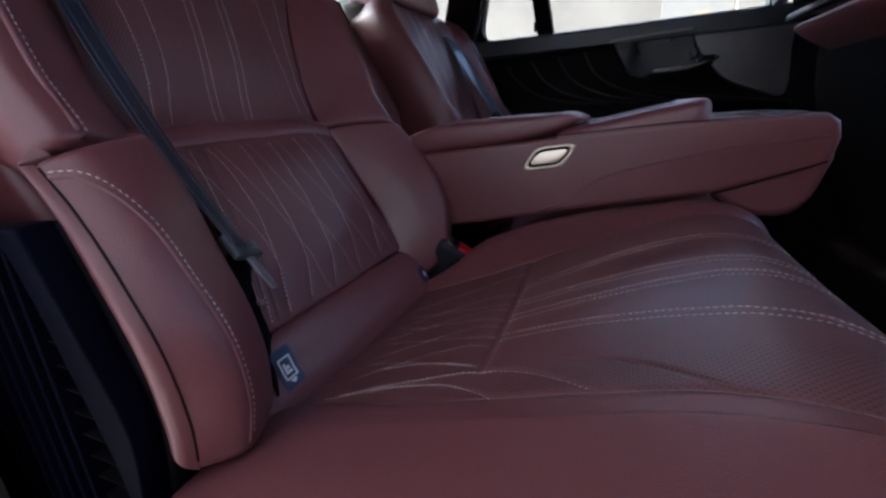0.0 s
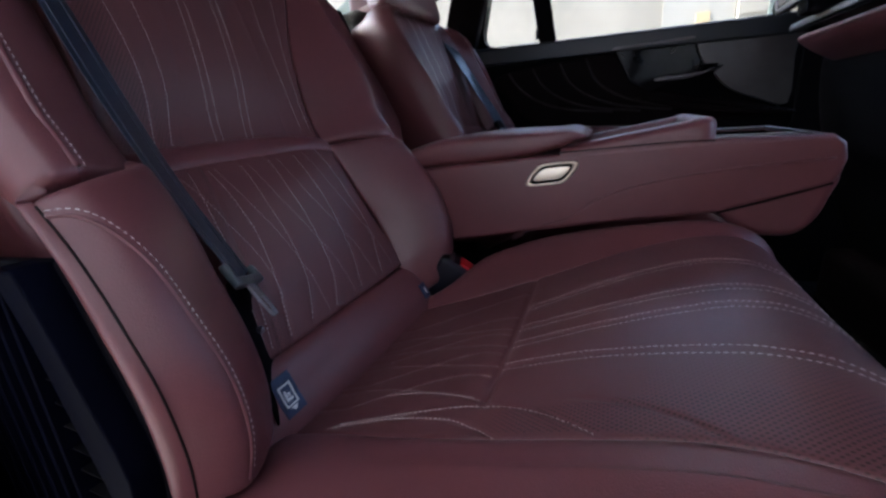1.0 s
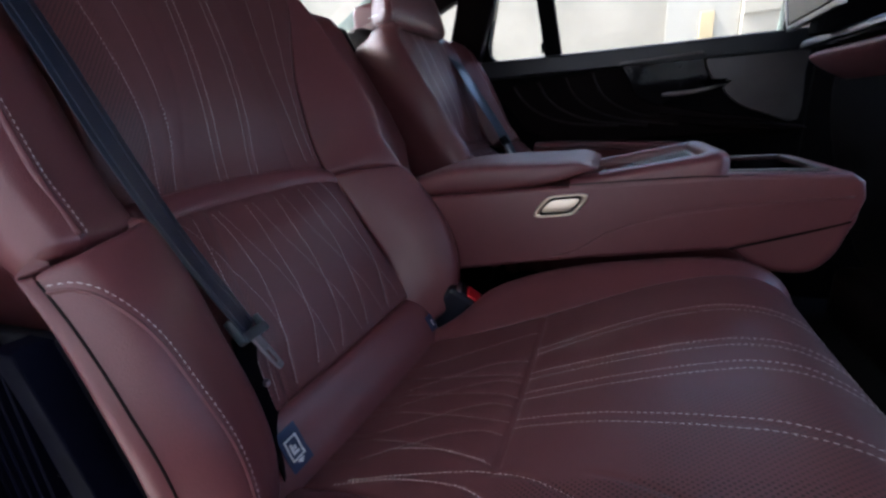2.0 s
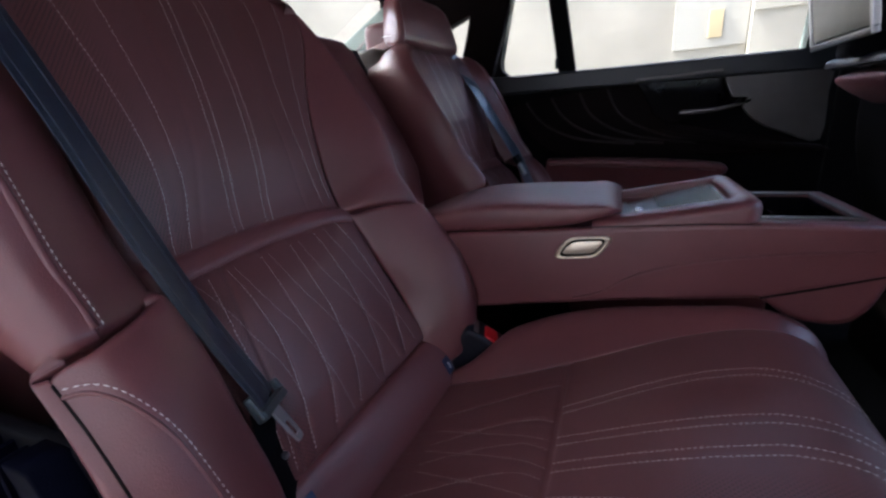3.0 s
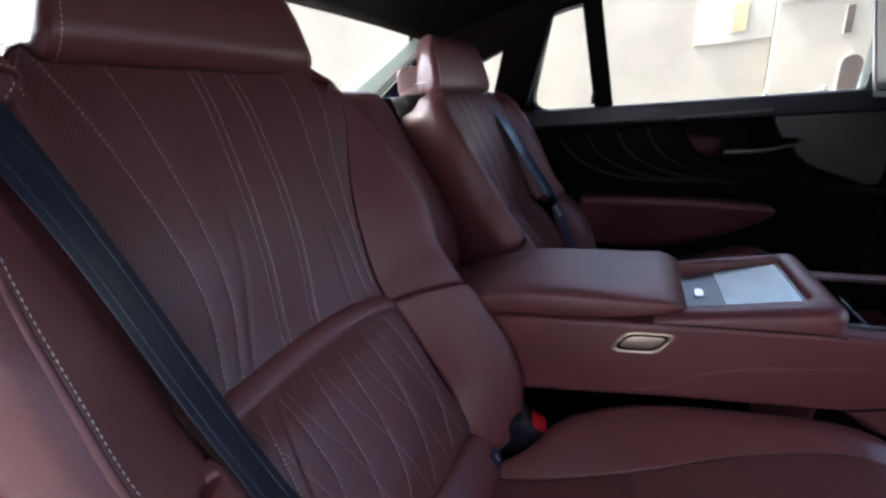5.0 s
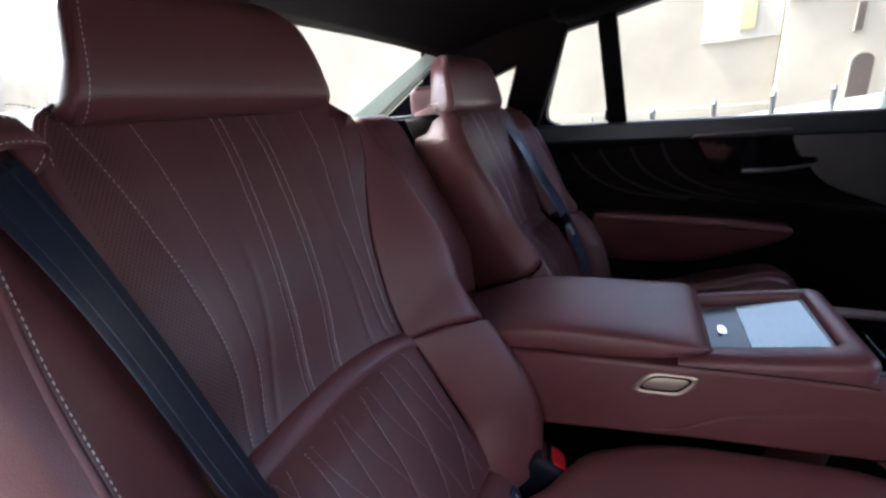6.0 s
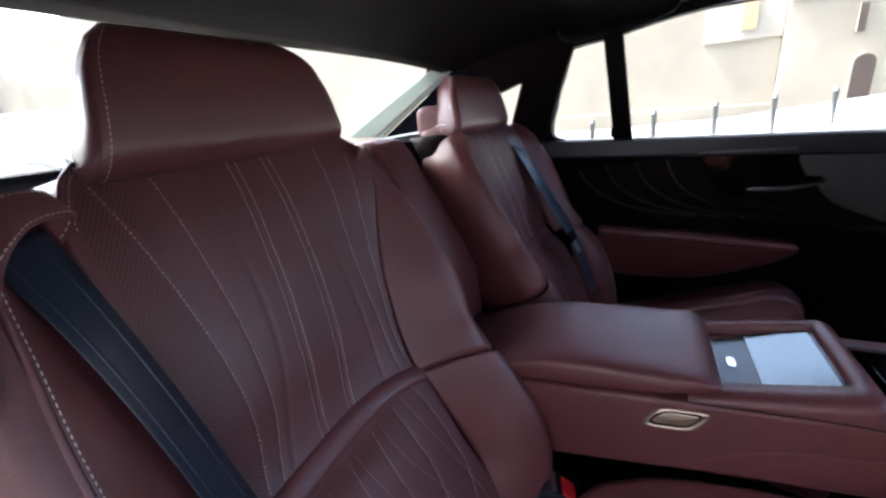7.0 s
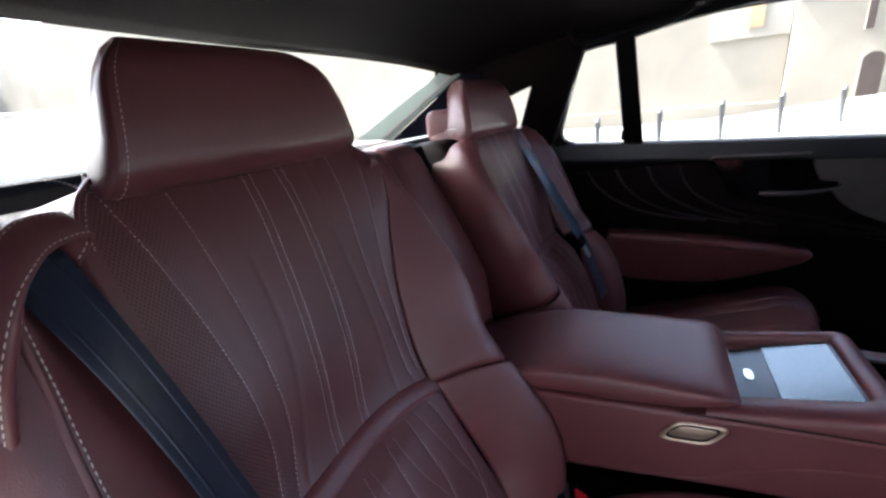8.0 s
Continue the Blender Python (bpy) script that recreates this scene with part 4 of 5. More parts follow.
def console_switch():
    """The metal-rimmed release switch on the armrest's side: a leaf-shaped ring with a rocker in it."""
    sw = attach("release_switch", None, console, "champagne metal release switch with dark recess")
    def leaf(k, dx=0.0):
        a, b = 0.040 * k, 0.0165 * k
        return [(-0.088 + x * a, 0.7315 + z * b + 0.0035 * x) for x, z in
                [(-1.0, -0.55), (-0.86, -0.95), (-0.4, -1.0), (0.35, -0.98), (0.68, -0.55), (1.0, 0.52), (0.88, 0.92), (0.4, 1.0), (-0.35, 0.98), (-0.68, 0.5)]]
    bm = bmesh.new()
    outer, inner = smooth_outline(leaf(1.0), 5), smooth_outline(leaf(0.78), 5)
    n = len(outer)
    def ring(pts, y):
        return [bm.verts.new((p[0], y, p[1])) for p in pts]
    mid = [(a[0] * 0.6 + b[0] * 0.4, a[1] * 0.6 + b[1] * 0.4) for a, b in zip(outer, inner)]
    rs = [ring(outer, -0.1115), ring(outer, -0.1135), ring(mid, -0.1160), ring(inner, -0.1138), ring(inner, -0.1115)]
    for a, b in zip(rs, rs[1:]):
        for j in range(n):
            bm.faces.new((a[j], a[(j + 1) % n], b[(j + 1) % n], b[j]))
    bmesh.ops.recalc_face_normals(bm, faces=bm.faces[:])
    part("bezel", bm, CHROME, sw, "", True)
    part("recess", prism_bm(smooth_outline(leaf(0.80), 5), "y", -0.1128, -0.111), BLACK_PLASTIC, sw)
    part("rocker", prism_bm(smooth_outline([(x, 0.7315 + (z - 0.7315) * 0.80) for x, z in leaf(0.70)], 5), "y", -0.1140, -0.1125, 0.0006), CHROME, sw, "", True)


console_switch()


# ---- centre backrest between the seats ----
def centre_backrest():
    cb = thing("centre_backrest", "narrow dark red leather centre backrest", "car seat")
    prof = [(-0.47, 0.60), (-0.465, 0.72), (-0.475, 0.824), (-0.507, 0.895), (-0.570, 1.01), (-0.612, 1.086), (-0.632, 1.108), (-0.655, 1.116), (-0.69, 1.115), (-0.72, 1.09), (-0.66, 0.60)]
    part("pad", prism_bm(prof, "y", -0.050, 0.040, 0.022, 5), LEATHER, cb, "", True)
    part("pad", prism_bm([(x + 0.004, z) for x, z in prof], "y", 0.044, 0.158, 0.022, 5), LEATHER, cb, "", True)
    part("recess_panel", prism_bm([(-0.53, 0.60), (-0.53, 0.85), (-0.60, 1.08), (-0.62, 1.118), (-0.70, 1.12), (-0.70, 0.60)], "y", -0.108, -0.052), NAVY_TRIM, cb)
    # filler added in the gap to keep rear-window sun off the far seat
    part("sun_blocker", prism_bm([(-0.54, 0.60), (-0.56, 0.90), (-0.62, 1.04), (-0.645, 1.10), (-0.69, 1.11), (-0.69, 0.60)], "y", 0.132, 0.225), NAVY_TRIM, cb)


centre_backrest()


# ---- seat belts ----
def seat_belt(far, label):
    MIRROR[0] = -1.0 if far else 1.0
    belt = thing("seat_belt", label, "seat belt", "rear seat belts")
    path = hermite(np.linspace(0, 1, 6), [(-0.548, -0.540, 1.108), (-0.506, -0.531, 1.045), (-0.476, -0.519, 0.965), (-0.444, -0.508, 0.870), (-0.405, -0.499, 0.780), (-0.345, -0.493, 0.688)])
    k = np.linspace(0, 1, 40)
    wid = hermite([0, 0.25, 0.6, 1.0], [(-0.004, 0.0215, 0.0), (-0.011, 0.0205, -0.002), (-0.011, 0.0195, 0.0), (-0.014, 0.0185, -0.001)])
    v, f = ribbon(path(k), wid(k), 0.0014)
    attach("webbing", mesh_from("webbing", v, f, WEBBING), belt)
    for s in (-0.55, 0.55):
        v, f = ribbon(path(k) + wid(k) * s + np.array([0.0009, 0, 0.0004]), wid(k) * 0.06, 0.0010)
        attach("woven_line", mesh_from("woven_line", v, f, WEBBING), belt)
    # black anchor behind the belt
    v, f = ribbon([(-0.350, -0.498, 0.690), (-0.340, -0.502, 0.645), (-0.326, -0.505, 0.595), (-0.312, -0.508, 0.545)], [(-0.010, 0.022, 0.0)] * 4, 0.0016)
    attach("anchor_strap", mesh_from("anchor_strap", v, f, BLACK_PLASTIC), belt)
    # tongue: slotted holder, cross bar and plate
    tg = attach("tongue", None, belt, "dark plastic tongue with steel plate")
    end = path(np.array(1.0))
    along = path(np.array(1.0)) - path(np.array(0.97))
    along /= np.linalg.norm(along)
    across = wid(np.array(1.0)) - along * (wid(np.array(1.0)) @ along)
    across /= np.linalg.norm(across)
    out = np.cross(across, along)
    out *= np.sign(out[0])

    def block(name, w0, w1, d0, d1, n0, n1, mat, bevel):
        bm = box_bm(w0, w1, d0, d1, n0, n1, bevel, 3)
        for v in bm.verts:
            v.co = end + across * v.co.x + along * v.co.y + out * v.co.z
        bmesh.ops.recalc_face_normals(bm, faces=bm.faces[:])
        part(name, bm, mat, tg, "", True)
    block("holder", -0.034, 0.032, 0.001, 0.011, -0.004, 0.0060, TONGUE, 0.003)
    block("guide_lip", -0.037, -0.030, -0.016, 0.010, -0.003, 0.005, TONGUE, 0.0028)
    block("guide_lip", 0.027, 0.034, -0.010, 0.008, -0.003, 0.005, TONGUE, 0.0028)
    o, ax, ay = end + across * -0.004 + along * 0.010 + out * 0.001, along * 0.040 + across * 0.004, across * 0.0095
    nn = np.cross(ax, ay)
    nn = nn / np.linalg.norm(nn) * 0.0013
    bm = bmesh.new()
    outl = [(0, -1), (0.55, -1), (0.92, -0.85), (1.0, -0.6), (1.0, 0.6), (0.92, 0.85), (0.55, 1), (0, 1)]
    inl = [(0.42, -0.62), (0.55, -0.62), (0.80, -0.60), (0.84, -0.4), (0.84, 0.4), (0.80, 0.60), (0.55, 0.62), (0.42, 0.62)]
    rr = []
    for pts, sg in ((outl, 1), (outl, -1), (inl, -1), (inl, 1)):
        rr.append([bm.verts.new(o + ax * p + ay * q2 + nn * sg) for p, q2 in pts])
    for i in range(4):
        A, B = rr[i], rr[(i + 1) % 4]
        for j in range(8):
            bm.faces.new((A[j], A[(j + 1) % 8], B[(j + 1) % 8], B[j]))
    bmesh.ops.recalc_face_normals(bm, faces=bm.faces[:])
    part("plate", bm, PLATE, tg)
    part("stud", box_bm(-0.330, -0.324, -0.506, -0.500, 0.632, 0.638, 0.002), STEEL, belt)
    MIRROR[0] = 1.0
    return belt


seat_belt(False, "dark blue-grey seat belt webbing across the backrest")


def far_belt():
    MIRROR[0] = 1.0
    belt = thing("seat_belt", "dark grey seat belt hanging on the far backrest", "seat belt", "rear seat belts")
    path = hermite(np.linspace(0, 1, 5), [(-0.555, 0.585, 1.115), (-0.485, 0.580, 1.04), (-0.390, 0.550, 0.90), (-0.312, 0.507, 0.79), (-0.250, 0.490, 0.64)])
    k = np.linspace(0, 1, 30)
    v, f = ribbon(path(k), np.tile((0.006, 0.028, 0.0), (30, 1)), 0.0014)
    attach("webbing", mesh_from("webbing", v, f, WEBBING), belt)
    part("tongue_plate", prism_bm([(-0.318, 0.790), (-0.296, 0.752), (-0.291, 0.756), (-0.313, 0.794)], "y", 0.484, 0.508, 0.002), PLATE, belt, "bright steel tongue")
    part("holder", prism_bm([(-0.330, 0.802), (-0.316, 0.782), (-0.306, 0.788), (-0.320, 0.810)], "y", 0.472, 0.530, 0.004), DARK_TRIM, belt)


far_belt()


def buckle():
    bk = thing("seat_buckle", "black seat belt buckle with red button", "buckle")
    rot = Euler((radians(8), radians(38), radians(20))).to_matrix().to_4x4() @ Matrix.Scale(1.3, 4)
    rot = Matrix.Translation(Vector((-0.223, -0.144, 0.583)) - rot @ Vector((0.0075, 0.0, 0.0165))) @ rot
    for nm, dims, mat, bev in (("housing", (-0.030, 0.028, -0.020, 0.020, -0.075, 0.015), BUCKLE_BLACK, 0.006), ("button", (-0.004, 0.016, -0.0125, 0.0125, 0.0125, 0.0175), RED_PLASTIC, 0.003),
                               ("slot", (-0.020, -0.013, -0.013, 0.013, 0.0145, 0.0158), STEEL, 0.0005)):
        bm = box_bm(*dims, bev, 3)
        bm.transform(rot)
        part(nm, bm, mat, bk, "", True)


buckle()


def seat_label():
    """A cloth marker with a seat symbol, sewn on the lower band."""
    lb = attach("fabric_label", None, near_seat, "dark blue cloth label with a child seat symbol")
    pa = Patch(S_band, const(-0.56), const(-0.190), -0.36, -0.260, r=0.030, depth=0.010, edges=(0, 1, 1, 1), rv=0.050, dv=0.018)
    def quad(name, y0, y1, v0, v1, lift, mat, cut=None):
        U, V = np.meshgrid(np.linspace(y0, y1, 8), np.linspace(v0, v1, 6))
        p, n = pa.at(U, V)
        top, bot = p + n * lift, p + n * (lift - 0.003)
        i = np.arange(48).reshape(6, 8)
        fc = np.stack([i[:-1, :-1], i[:-1, 1:], i[1:, 1:], i[1:, :-1]], -1).reshape(-1, 4).tolist()
        rim = list(i[0, :]) + list(i[1:, -1]) + list(i[-1, -2::-1]) + list(i[-2:0:-1, 0])
        for a, b in zip(rim, rim[1:] + rim[:1]):
            fc.append((a, a + 48, b + 48, b))
        attach(name, mesh_from(name, np.concatenate([top.reshape(-1, 3), bot.reshape(-1, 3)]), fc, mat, smooth=False), lb)
    quad("cloth", -0.517, -0.491, -0.319, -0.275, 0.0015, LABEL_BLUE)
    # white symbol: a frame, a seat shell in it and a pointer below
    for y0, y1, v0, v1 in ((-0.5125, -0.5110, -0.307, -0.286), (-0.4980, -0.4965, -0.307, -0.286), (-0.5125, -0.4965, -0.286, -0.2845), (-0.5125, -0.4965, -0.3085, -0.307),
                           (-0.5085, -0.5060, -0.303, -0.291), (-0.5060, -0.5005, -0.303, -0.2995), (-0.5050, -0.5020, -0.298, -0.294),
                           (-0.5085, -0.5005, -0.3115, -0.3100), (-0.5068, -0.5022, -0.3130, -0.3115), (-0.5055, -0.5035, -0.3145, -0.3130)):
        quad("symbol_bar", y0, y1, v0, v1, 0.0026, LABEL_WHITE)
    quad("cloth", -0.222, -0.206, -0.325, -0.300, 0.0030, LABEL_BLUE)
    quad("symbol_bar", -0.2155, -0.2135, -0.318, -0.308, 0.0042, LABEL_WHITE)


seat_label()


def belt_guide():
    """The stitched leather strap that holds the belt at the shoulder."""
    path = hermite(np.linspace(0, 1, 7), [(-0.560, -0.514, 1.106), (-0.546, -0.508, 1.124), (-0.523, -0.540, 1.128), (-0.503, -0.562, 1.119), (-0.493, -0.580, 1.098), (-0.493, -0.596, 1.062), (-0.503, -0.606, 1.01)])
    k = np.linspace(0, 1, 36)
    wid = hermite([0, 0.2, 0.5, 0.75, 1], [(0.003, 0.004, -0.014), (0.001, 0.007, -0.011), (0.010, 0.002, -0.012), (0.016, 0.004, -0.008), (0.018, 0.006, -0.003)])
    v, f = ribbon(path(k), wid(k), 0.006)
    g = attach("belt_guide", mesh_from("belt_guide", v, f, LEATHER), near_seat, "leather belt guide strap with stitched edges")
    class Strap:
        def at(self, u, v2):
            c, w = path(v2), wid(v2)
            d = path(v2 + 0.01) - path(v2 - 0.01)
            n = np.cross(w, d)
            n /= np.linalg.norm(n, axis=-1, keepdims=True)
            n = n * np.where(n @ np.array([0.5, -0.7, 0.4]) < 0, -1.0, 1.0)[..., None]
            return c + w * np.asarray(u)[..., None] + n * 0.0031, n
    for s in (-0.8, 0.8):
        stitches("stitching", Strap(), [s, s, s], [0.03, 0.5, 0.97], g, dash=0.0038, gap=0.0020, width=0.0011)


belt_guide()


# ---- far rear door, with its window ----
def far_door():
    door = thing("car_door", "closed dark rear door with leather inlay and pull", "car door")
    yb = 0.720
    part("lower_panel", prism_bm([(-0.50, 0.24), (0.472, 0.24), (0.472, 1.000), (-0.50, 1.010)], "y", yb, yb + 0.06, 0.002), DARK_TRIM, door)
    part("sill_strip", prism_bm([(-0.52, 0.985), (0.47, 0.975), (0.47, 1.030), (0.0, 1.034), (-0.52, 1.042)], "y", yb - 0.020, yb + 0.05, 0.010, 3), SILL, door, "dark soft window sill")
    # inlay with curved ribs
    inlay = smooth_outline([(-0.37, 0.945), (-0.10, 0.975), (0.0, 0.975), (0.06, 0.89), (0.22, 0.84), (0.40, 0.80), (0.40, 0.772), (0.15, 0.765), (-0.15, 0.772), (-0.27, 0.80), (-0.33, 0.87)], 4)
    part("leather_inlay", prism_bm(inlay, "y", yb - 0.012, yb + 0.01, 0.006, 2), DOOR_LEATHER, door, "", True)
    for x0 in (-0.33, -0.25, -0.165, -0.085):
        pts = [(x0, yb - 0.0125, 0.955 + (x0 + 0.33) * 0.08), (x0 + 0.03, yb - 0.0135, 0.91), (x0 + 0.085, yb - 0.0135, 0.865), (x0 + 0.18, yb - 0.0135, 0.828), (x0 + 0.33, yb - 0.0135, 0.805 - (x0 + 0.2) * 0.03)]
        piping("rib", pts, 0.0035, DOOR_RIB, door)
    # armrest pad
    pad = smooth_outline([(-0.262, 0.755), (-0.22, 0.772), (0.0, 0.766), (0.18, 0.752), (0.245, 0.735), (0.21, 0.690), (0.05, 0.620), (-0.10, 0.60), (-0.24, 0.62)], 4)
    bm = prism_bm(pad, "y", yb - 0.055, yb + 0.01, 0.016, 3)
    for v in bm.verts:
        v.co.y = min(yb + 0.01, v.co.y + 0.40 * max(0.0, 0.735 - v.co.z))
    part("armrest", bm, LEATHER, door, "red leather door armrest", True)
    # switch panel, grip, metal pull
    pan = [(-0.004, 0.985), (0.208, 0.992), (0.232, 0.925), (0.276, 0.922), (0.262, 0.900), (0.10, 0.860), (0.045, 0.890)]
    part("switch_panel", prism_bm(pan, "y", yb - 0.016, yb + 0.0, 0.004), GLOSS_BLACK, door)
    part("panel_trim", prism_bm([(-0.012, 0.980), (-0.006, 0.994), (0.208, 1.000), (0.212, 0.993), (0.0, 0.987)], "y", yb - 0.022, yb - 0.004, 0.002), DULL_METAL, door, "thin dull metal edge")
    part("door_pull", prism_bm(smooth_outline([(0.112, 0.892), (0.125, 0.898), (0.20, 0.899), (0.262, 0.908), (0.265, 0.903), (0.20, 0.888), (0.125, 0.886)], 3), "y", yb - 0.032, yb - 0.020, 0.002), DULL_METAL, door, "brushed metal door pull", True)
    grey = smooth_outline([(0.222, 0.990), (0.33, 0.994), (0.447, 0.996), (0.452, 0.92), (0.452, 0.800), (0.38, 0.818), (0.31, 0.850), (0.268, 0.895), (0.285, 0.915), (0.245, 0.918)], 3)
    part("trim_plate", prism_bm(grey, "y", yb - 0.014, yb + 0.0, 0.003), GREY_PANEL, door, "matt grey patterned trim plate")
    part("ledge", prism_bm(smooth_outline([(0.05, 0.850), (0.18, 0.826), (0.32, 0.802), (0.452, 0.786), (0.452, 0.772), (0.30, 0.786), (0.16, 0.812)], 3), "y", yb - 0.04, yb + 0.0, 0.004), DARK_LEATHER, door, "", True)
    # window frame: header, rear slant, divider bar
    win = attach("window", None, door)
    bm = prism_bm([(-0.228, 1.015), (-0.176, 1.015), (-0.215, 1.325), (-0.262, 1.315)], "y", 0.69, 0.73, 0.006)
    shear_in(bm)
    part("divider", bm, DARK_TRIM, win)
    head = hermite([-0.42, -0.345, -0.263, -0.10, 0.114, 0.30, 0.50], [1.245, 1.291, 1.303, 1.333, 1.352, 1.360, 1.362])
    xs = np.linspace(-0.42, 0.5, 24)
    bm = prism_bm([(x, float(head(x))) for x in xs] + [(x, float(head(x)) + 0.045) for x in xs[::-1]], "y", 0.69, 0.74, 0.0)
    shear_in(bm)
    part("header", bm, DARK_TRIM, win)
    bm = prism_bm([(-0.50, 1.02), (-0.370, 1.02), (-0.374, 1.040), (-0.394, 1.045), (-0.406, 1.054), (-0.411, 1.068), (-0.409, 1.09), (-0.345, 1.291), (-0.40, 1.30)], "y", 0.69, 0.74, 0.0)
    shear_in(bm)
    part("rear_slant", bm, DARK_TRIM, win)
    bm = prism_bm([(0.39, 1.015), (0.43, 1.015), (0.425, 1.37), (0.38, 1.36)], "y", 0.69, 0.74, 0.0)
    shear_in(bm)
    part("front_post", bm, FRIT, win)
    bm = prism_bm([(-0.44, 1.0), (0.42, 1.0), (0.42, 1.365), (-0.10, 1.34), (-0.34, 1.30)], "y", 0.716, 0.720, 0.0)
    shear_in(bm)
    gl = part("pane", bm, GLASS, win, "clear side window glass")
    gl.visible_shadow = False
    part("guide_clip", box_bm(-0.238, -0.226, 0.692, 0.702, 1.045, 1.075, 0.003), BLACK_PLASTIC, win)
    return door


def shear_in(bm):
    """Leans the upper door frame inwards, as the car's side does above the sill."""
    for v in bm.verts:
        v.co.y += 0.03 - max(0.0, v.co.z - 1.02) * 0.34


far_door()


# ---- shell of the car ----
def structure(name, bm, mat, label, smooth=False):
    ob = part(name, bm, mat, None, label, smooth)
    return tagged(ob, category="car body", kind="structure")


def ceiling():
    nx, ny = 40, 30
    verts, faces = [], []
    top = hermite([-0.80, -0.60, -0.30, 0.2, 0.5, 0.78, 0.98], [1.306, 1.345, 1.378, 1.395, 1.390, 1.365, 1.335])
    X, Y = np.linspace(-0.80, 0.80, nx), np.linspace(-0.66, 0.66, ny)
    for layer in (0.0, 0.03):
        for x in X:
            for y in Y:
                a = abs(y) / 0.66
                xx = x + (0.10 * a**2 if x < -0.3 else 0.0) * (-0.3 - x) / 0.5
                verts.append((xx, y, float(top(x)) - 0.050 * a**2.6 * (0.15 if y < 0 and x < -0.5 else 1.0) + layer))
    i = np.arange(nx * ny).reshape(nx, ny)
    low = np.stack([i[:-1, :-1], i[:-1, 1:], i[1:, 1:], i[1:, :-1]], -1).reshape(-1, 4)
    faces = [tuple(f) for f in low] + [tuple(f[::-1] + nx * ny) for f in low]
    rim = list(i[0, :]) + list(i[1:, -1]) + list(i[-1, -2::-1]) + list(i[-2:0:-1, 0])
    faces += [(a, a + nx * ny, b + nx * ny, b) for a, b in zip(rim, rim[1:] + rim[:1])]
    ob = attach("ceiling", mesh_from("ceiling", verts, faces, HEADLINER), None)
    return tagged(ob, "dark cloth headliner under the roof", "ceiling", kind="structure")


ceiling()
def roof():
    """The outer roof skin, domed over the headliner."""
    nx, ny = 30, 24
    top = hermite([-0.83, -0.60, -0.30, 0.2, 0.5, 0.72, 1.0], [1.348, 1.392, 1.428, 1.447, 1.442, 1.420, 1.375])
    verts = []
    for layer in (0.0, 0.012):
        for x in np.linspace(-0.80, 0.82, nx):
            for y in np.linspace(-0.79, 0.73, ny):
                a = abs(y + 0.03) / 0.76
                verts.append((x, y, float(top(x)) - 0.055 * a**3 + layer))
    i = np.arange(nx * ny).reshape(nx, ny)
    low = np.stack([i[:-1, :-1], i[:-1, 1:], i[1:, 1:], i[1:, :-1]], -1).reshape(-1, 4)
    faces = [tuple(f) for f in low] + [tuple(f[::-1] + nx * ny) for f in low]
    rim = list(i[0, :]) + list(i[1:, -1]) + list(i[-1, -2::-1]) + list(i[-2:0:-1, 0])
    faces += [(a, a + nx * ny, b + nx * ny, b) for a, b in zip(rim, rim[1:] + rim[:1])]
    tagged(attach("roof", mesh_from("roof", verts, faces, SHELL), None), "black painted car roof", "car roof", kind="structure")


roof()
structure("floor", box_bm(-1.3, 1.45, -0.72, 0.76, 0.22, 0.27), CARPET, "dark carpeted car floor")
structure("wall_front", box_bm(1.40, 1.45, -0.72, 0.76, 0.27, 0.98), DARK_TRIM, "dark front bulkhead below the windscreen")
structure("wall_rear", box_bm(-0.78, -0.74, -0.72, 0.74, 0.27, 1.06), DARK_TRIM, "dark panel behind the rear seats")
structure("wall_far_front", prism_bm([(0.475, 0.27), (1.40, 0.27), (1.40, 1.0), (0.60, 1.0), (0.57, 1.39), (0.475, 1.39)], "y", 0.72, 0.78), DARK_TRIM, "dark pillar and front door side")
structure("wall_far_rear", prism_bm([(-1.30, 0.27), (-0.505, 0.27), (-0.505, 1.03), (-0.78, 1.07), (-1.30, 1.03)], "y", 0.72, 0.78), DARK_TRIM, "dark rear side panel")
structure("wall_near_rear", prism_bm([(-1.30, 0.27), (-0.46, 0.27), (-0.46, 0.60), (-0.62, 1.06), (-1.30, 1.03)], "y", -0.74, -0.68), SHELL, "rear quarter panel of the body")
structure("sill_near", box_bm(-0.46, 1.40, -0.74, -0.70, 0.22, 0.36, 0.01), SHELL, "door sill under the opening")
structure("wall_near_front", prism_bm([(0.52, 0.27), (1.40, 0.27), (1.40, 1.0), (0.64, 1.0), (0.60, 1.39), (0.52, 1.39)], "y", -0.74, -0.68), DARK_TRIM, "pillar in front of the door opening")
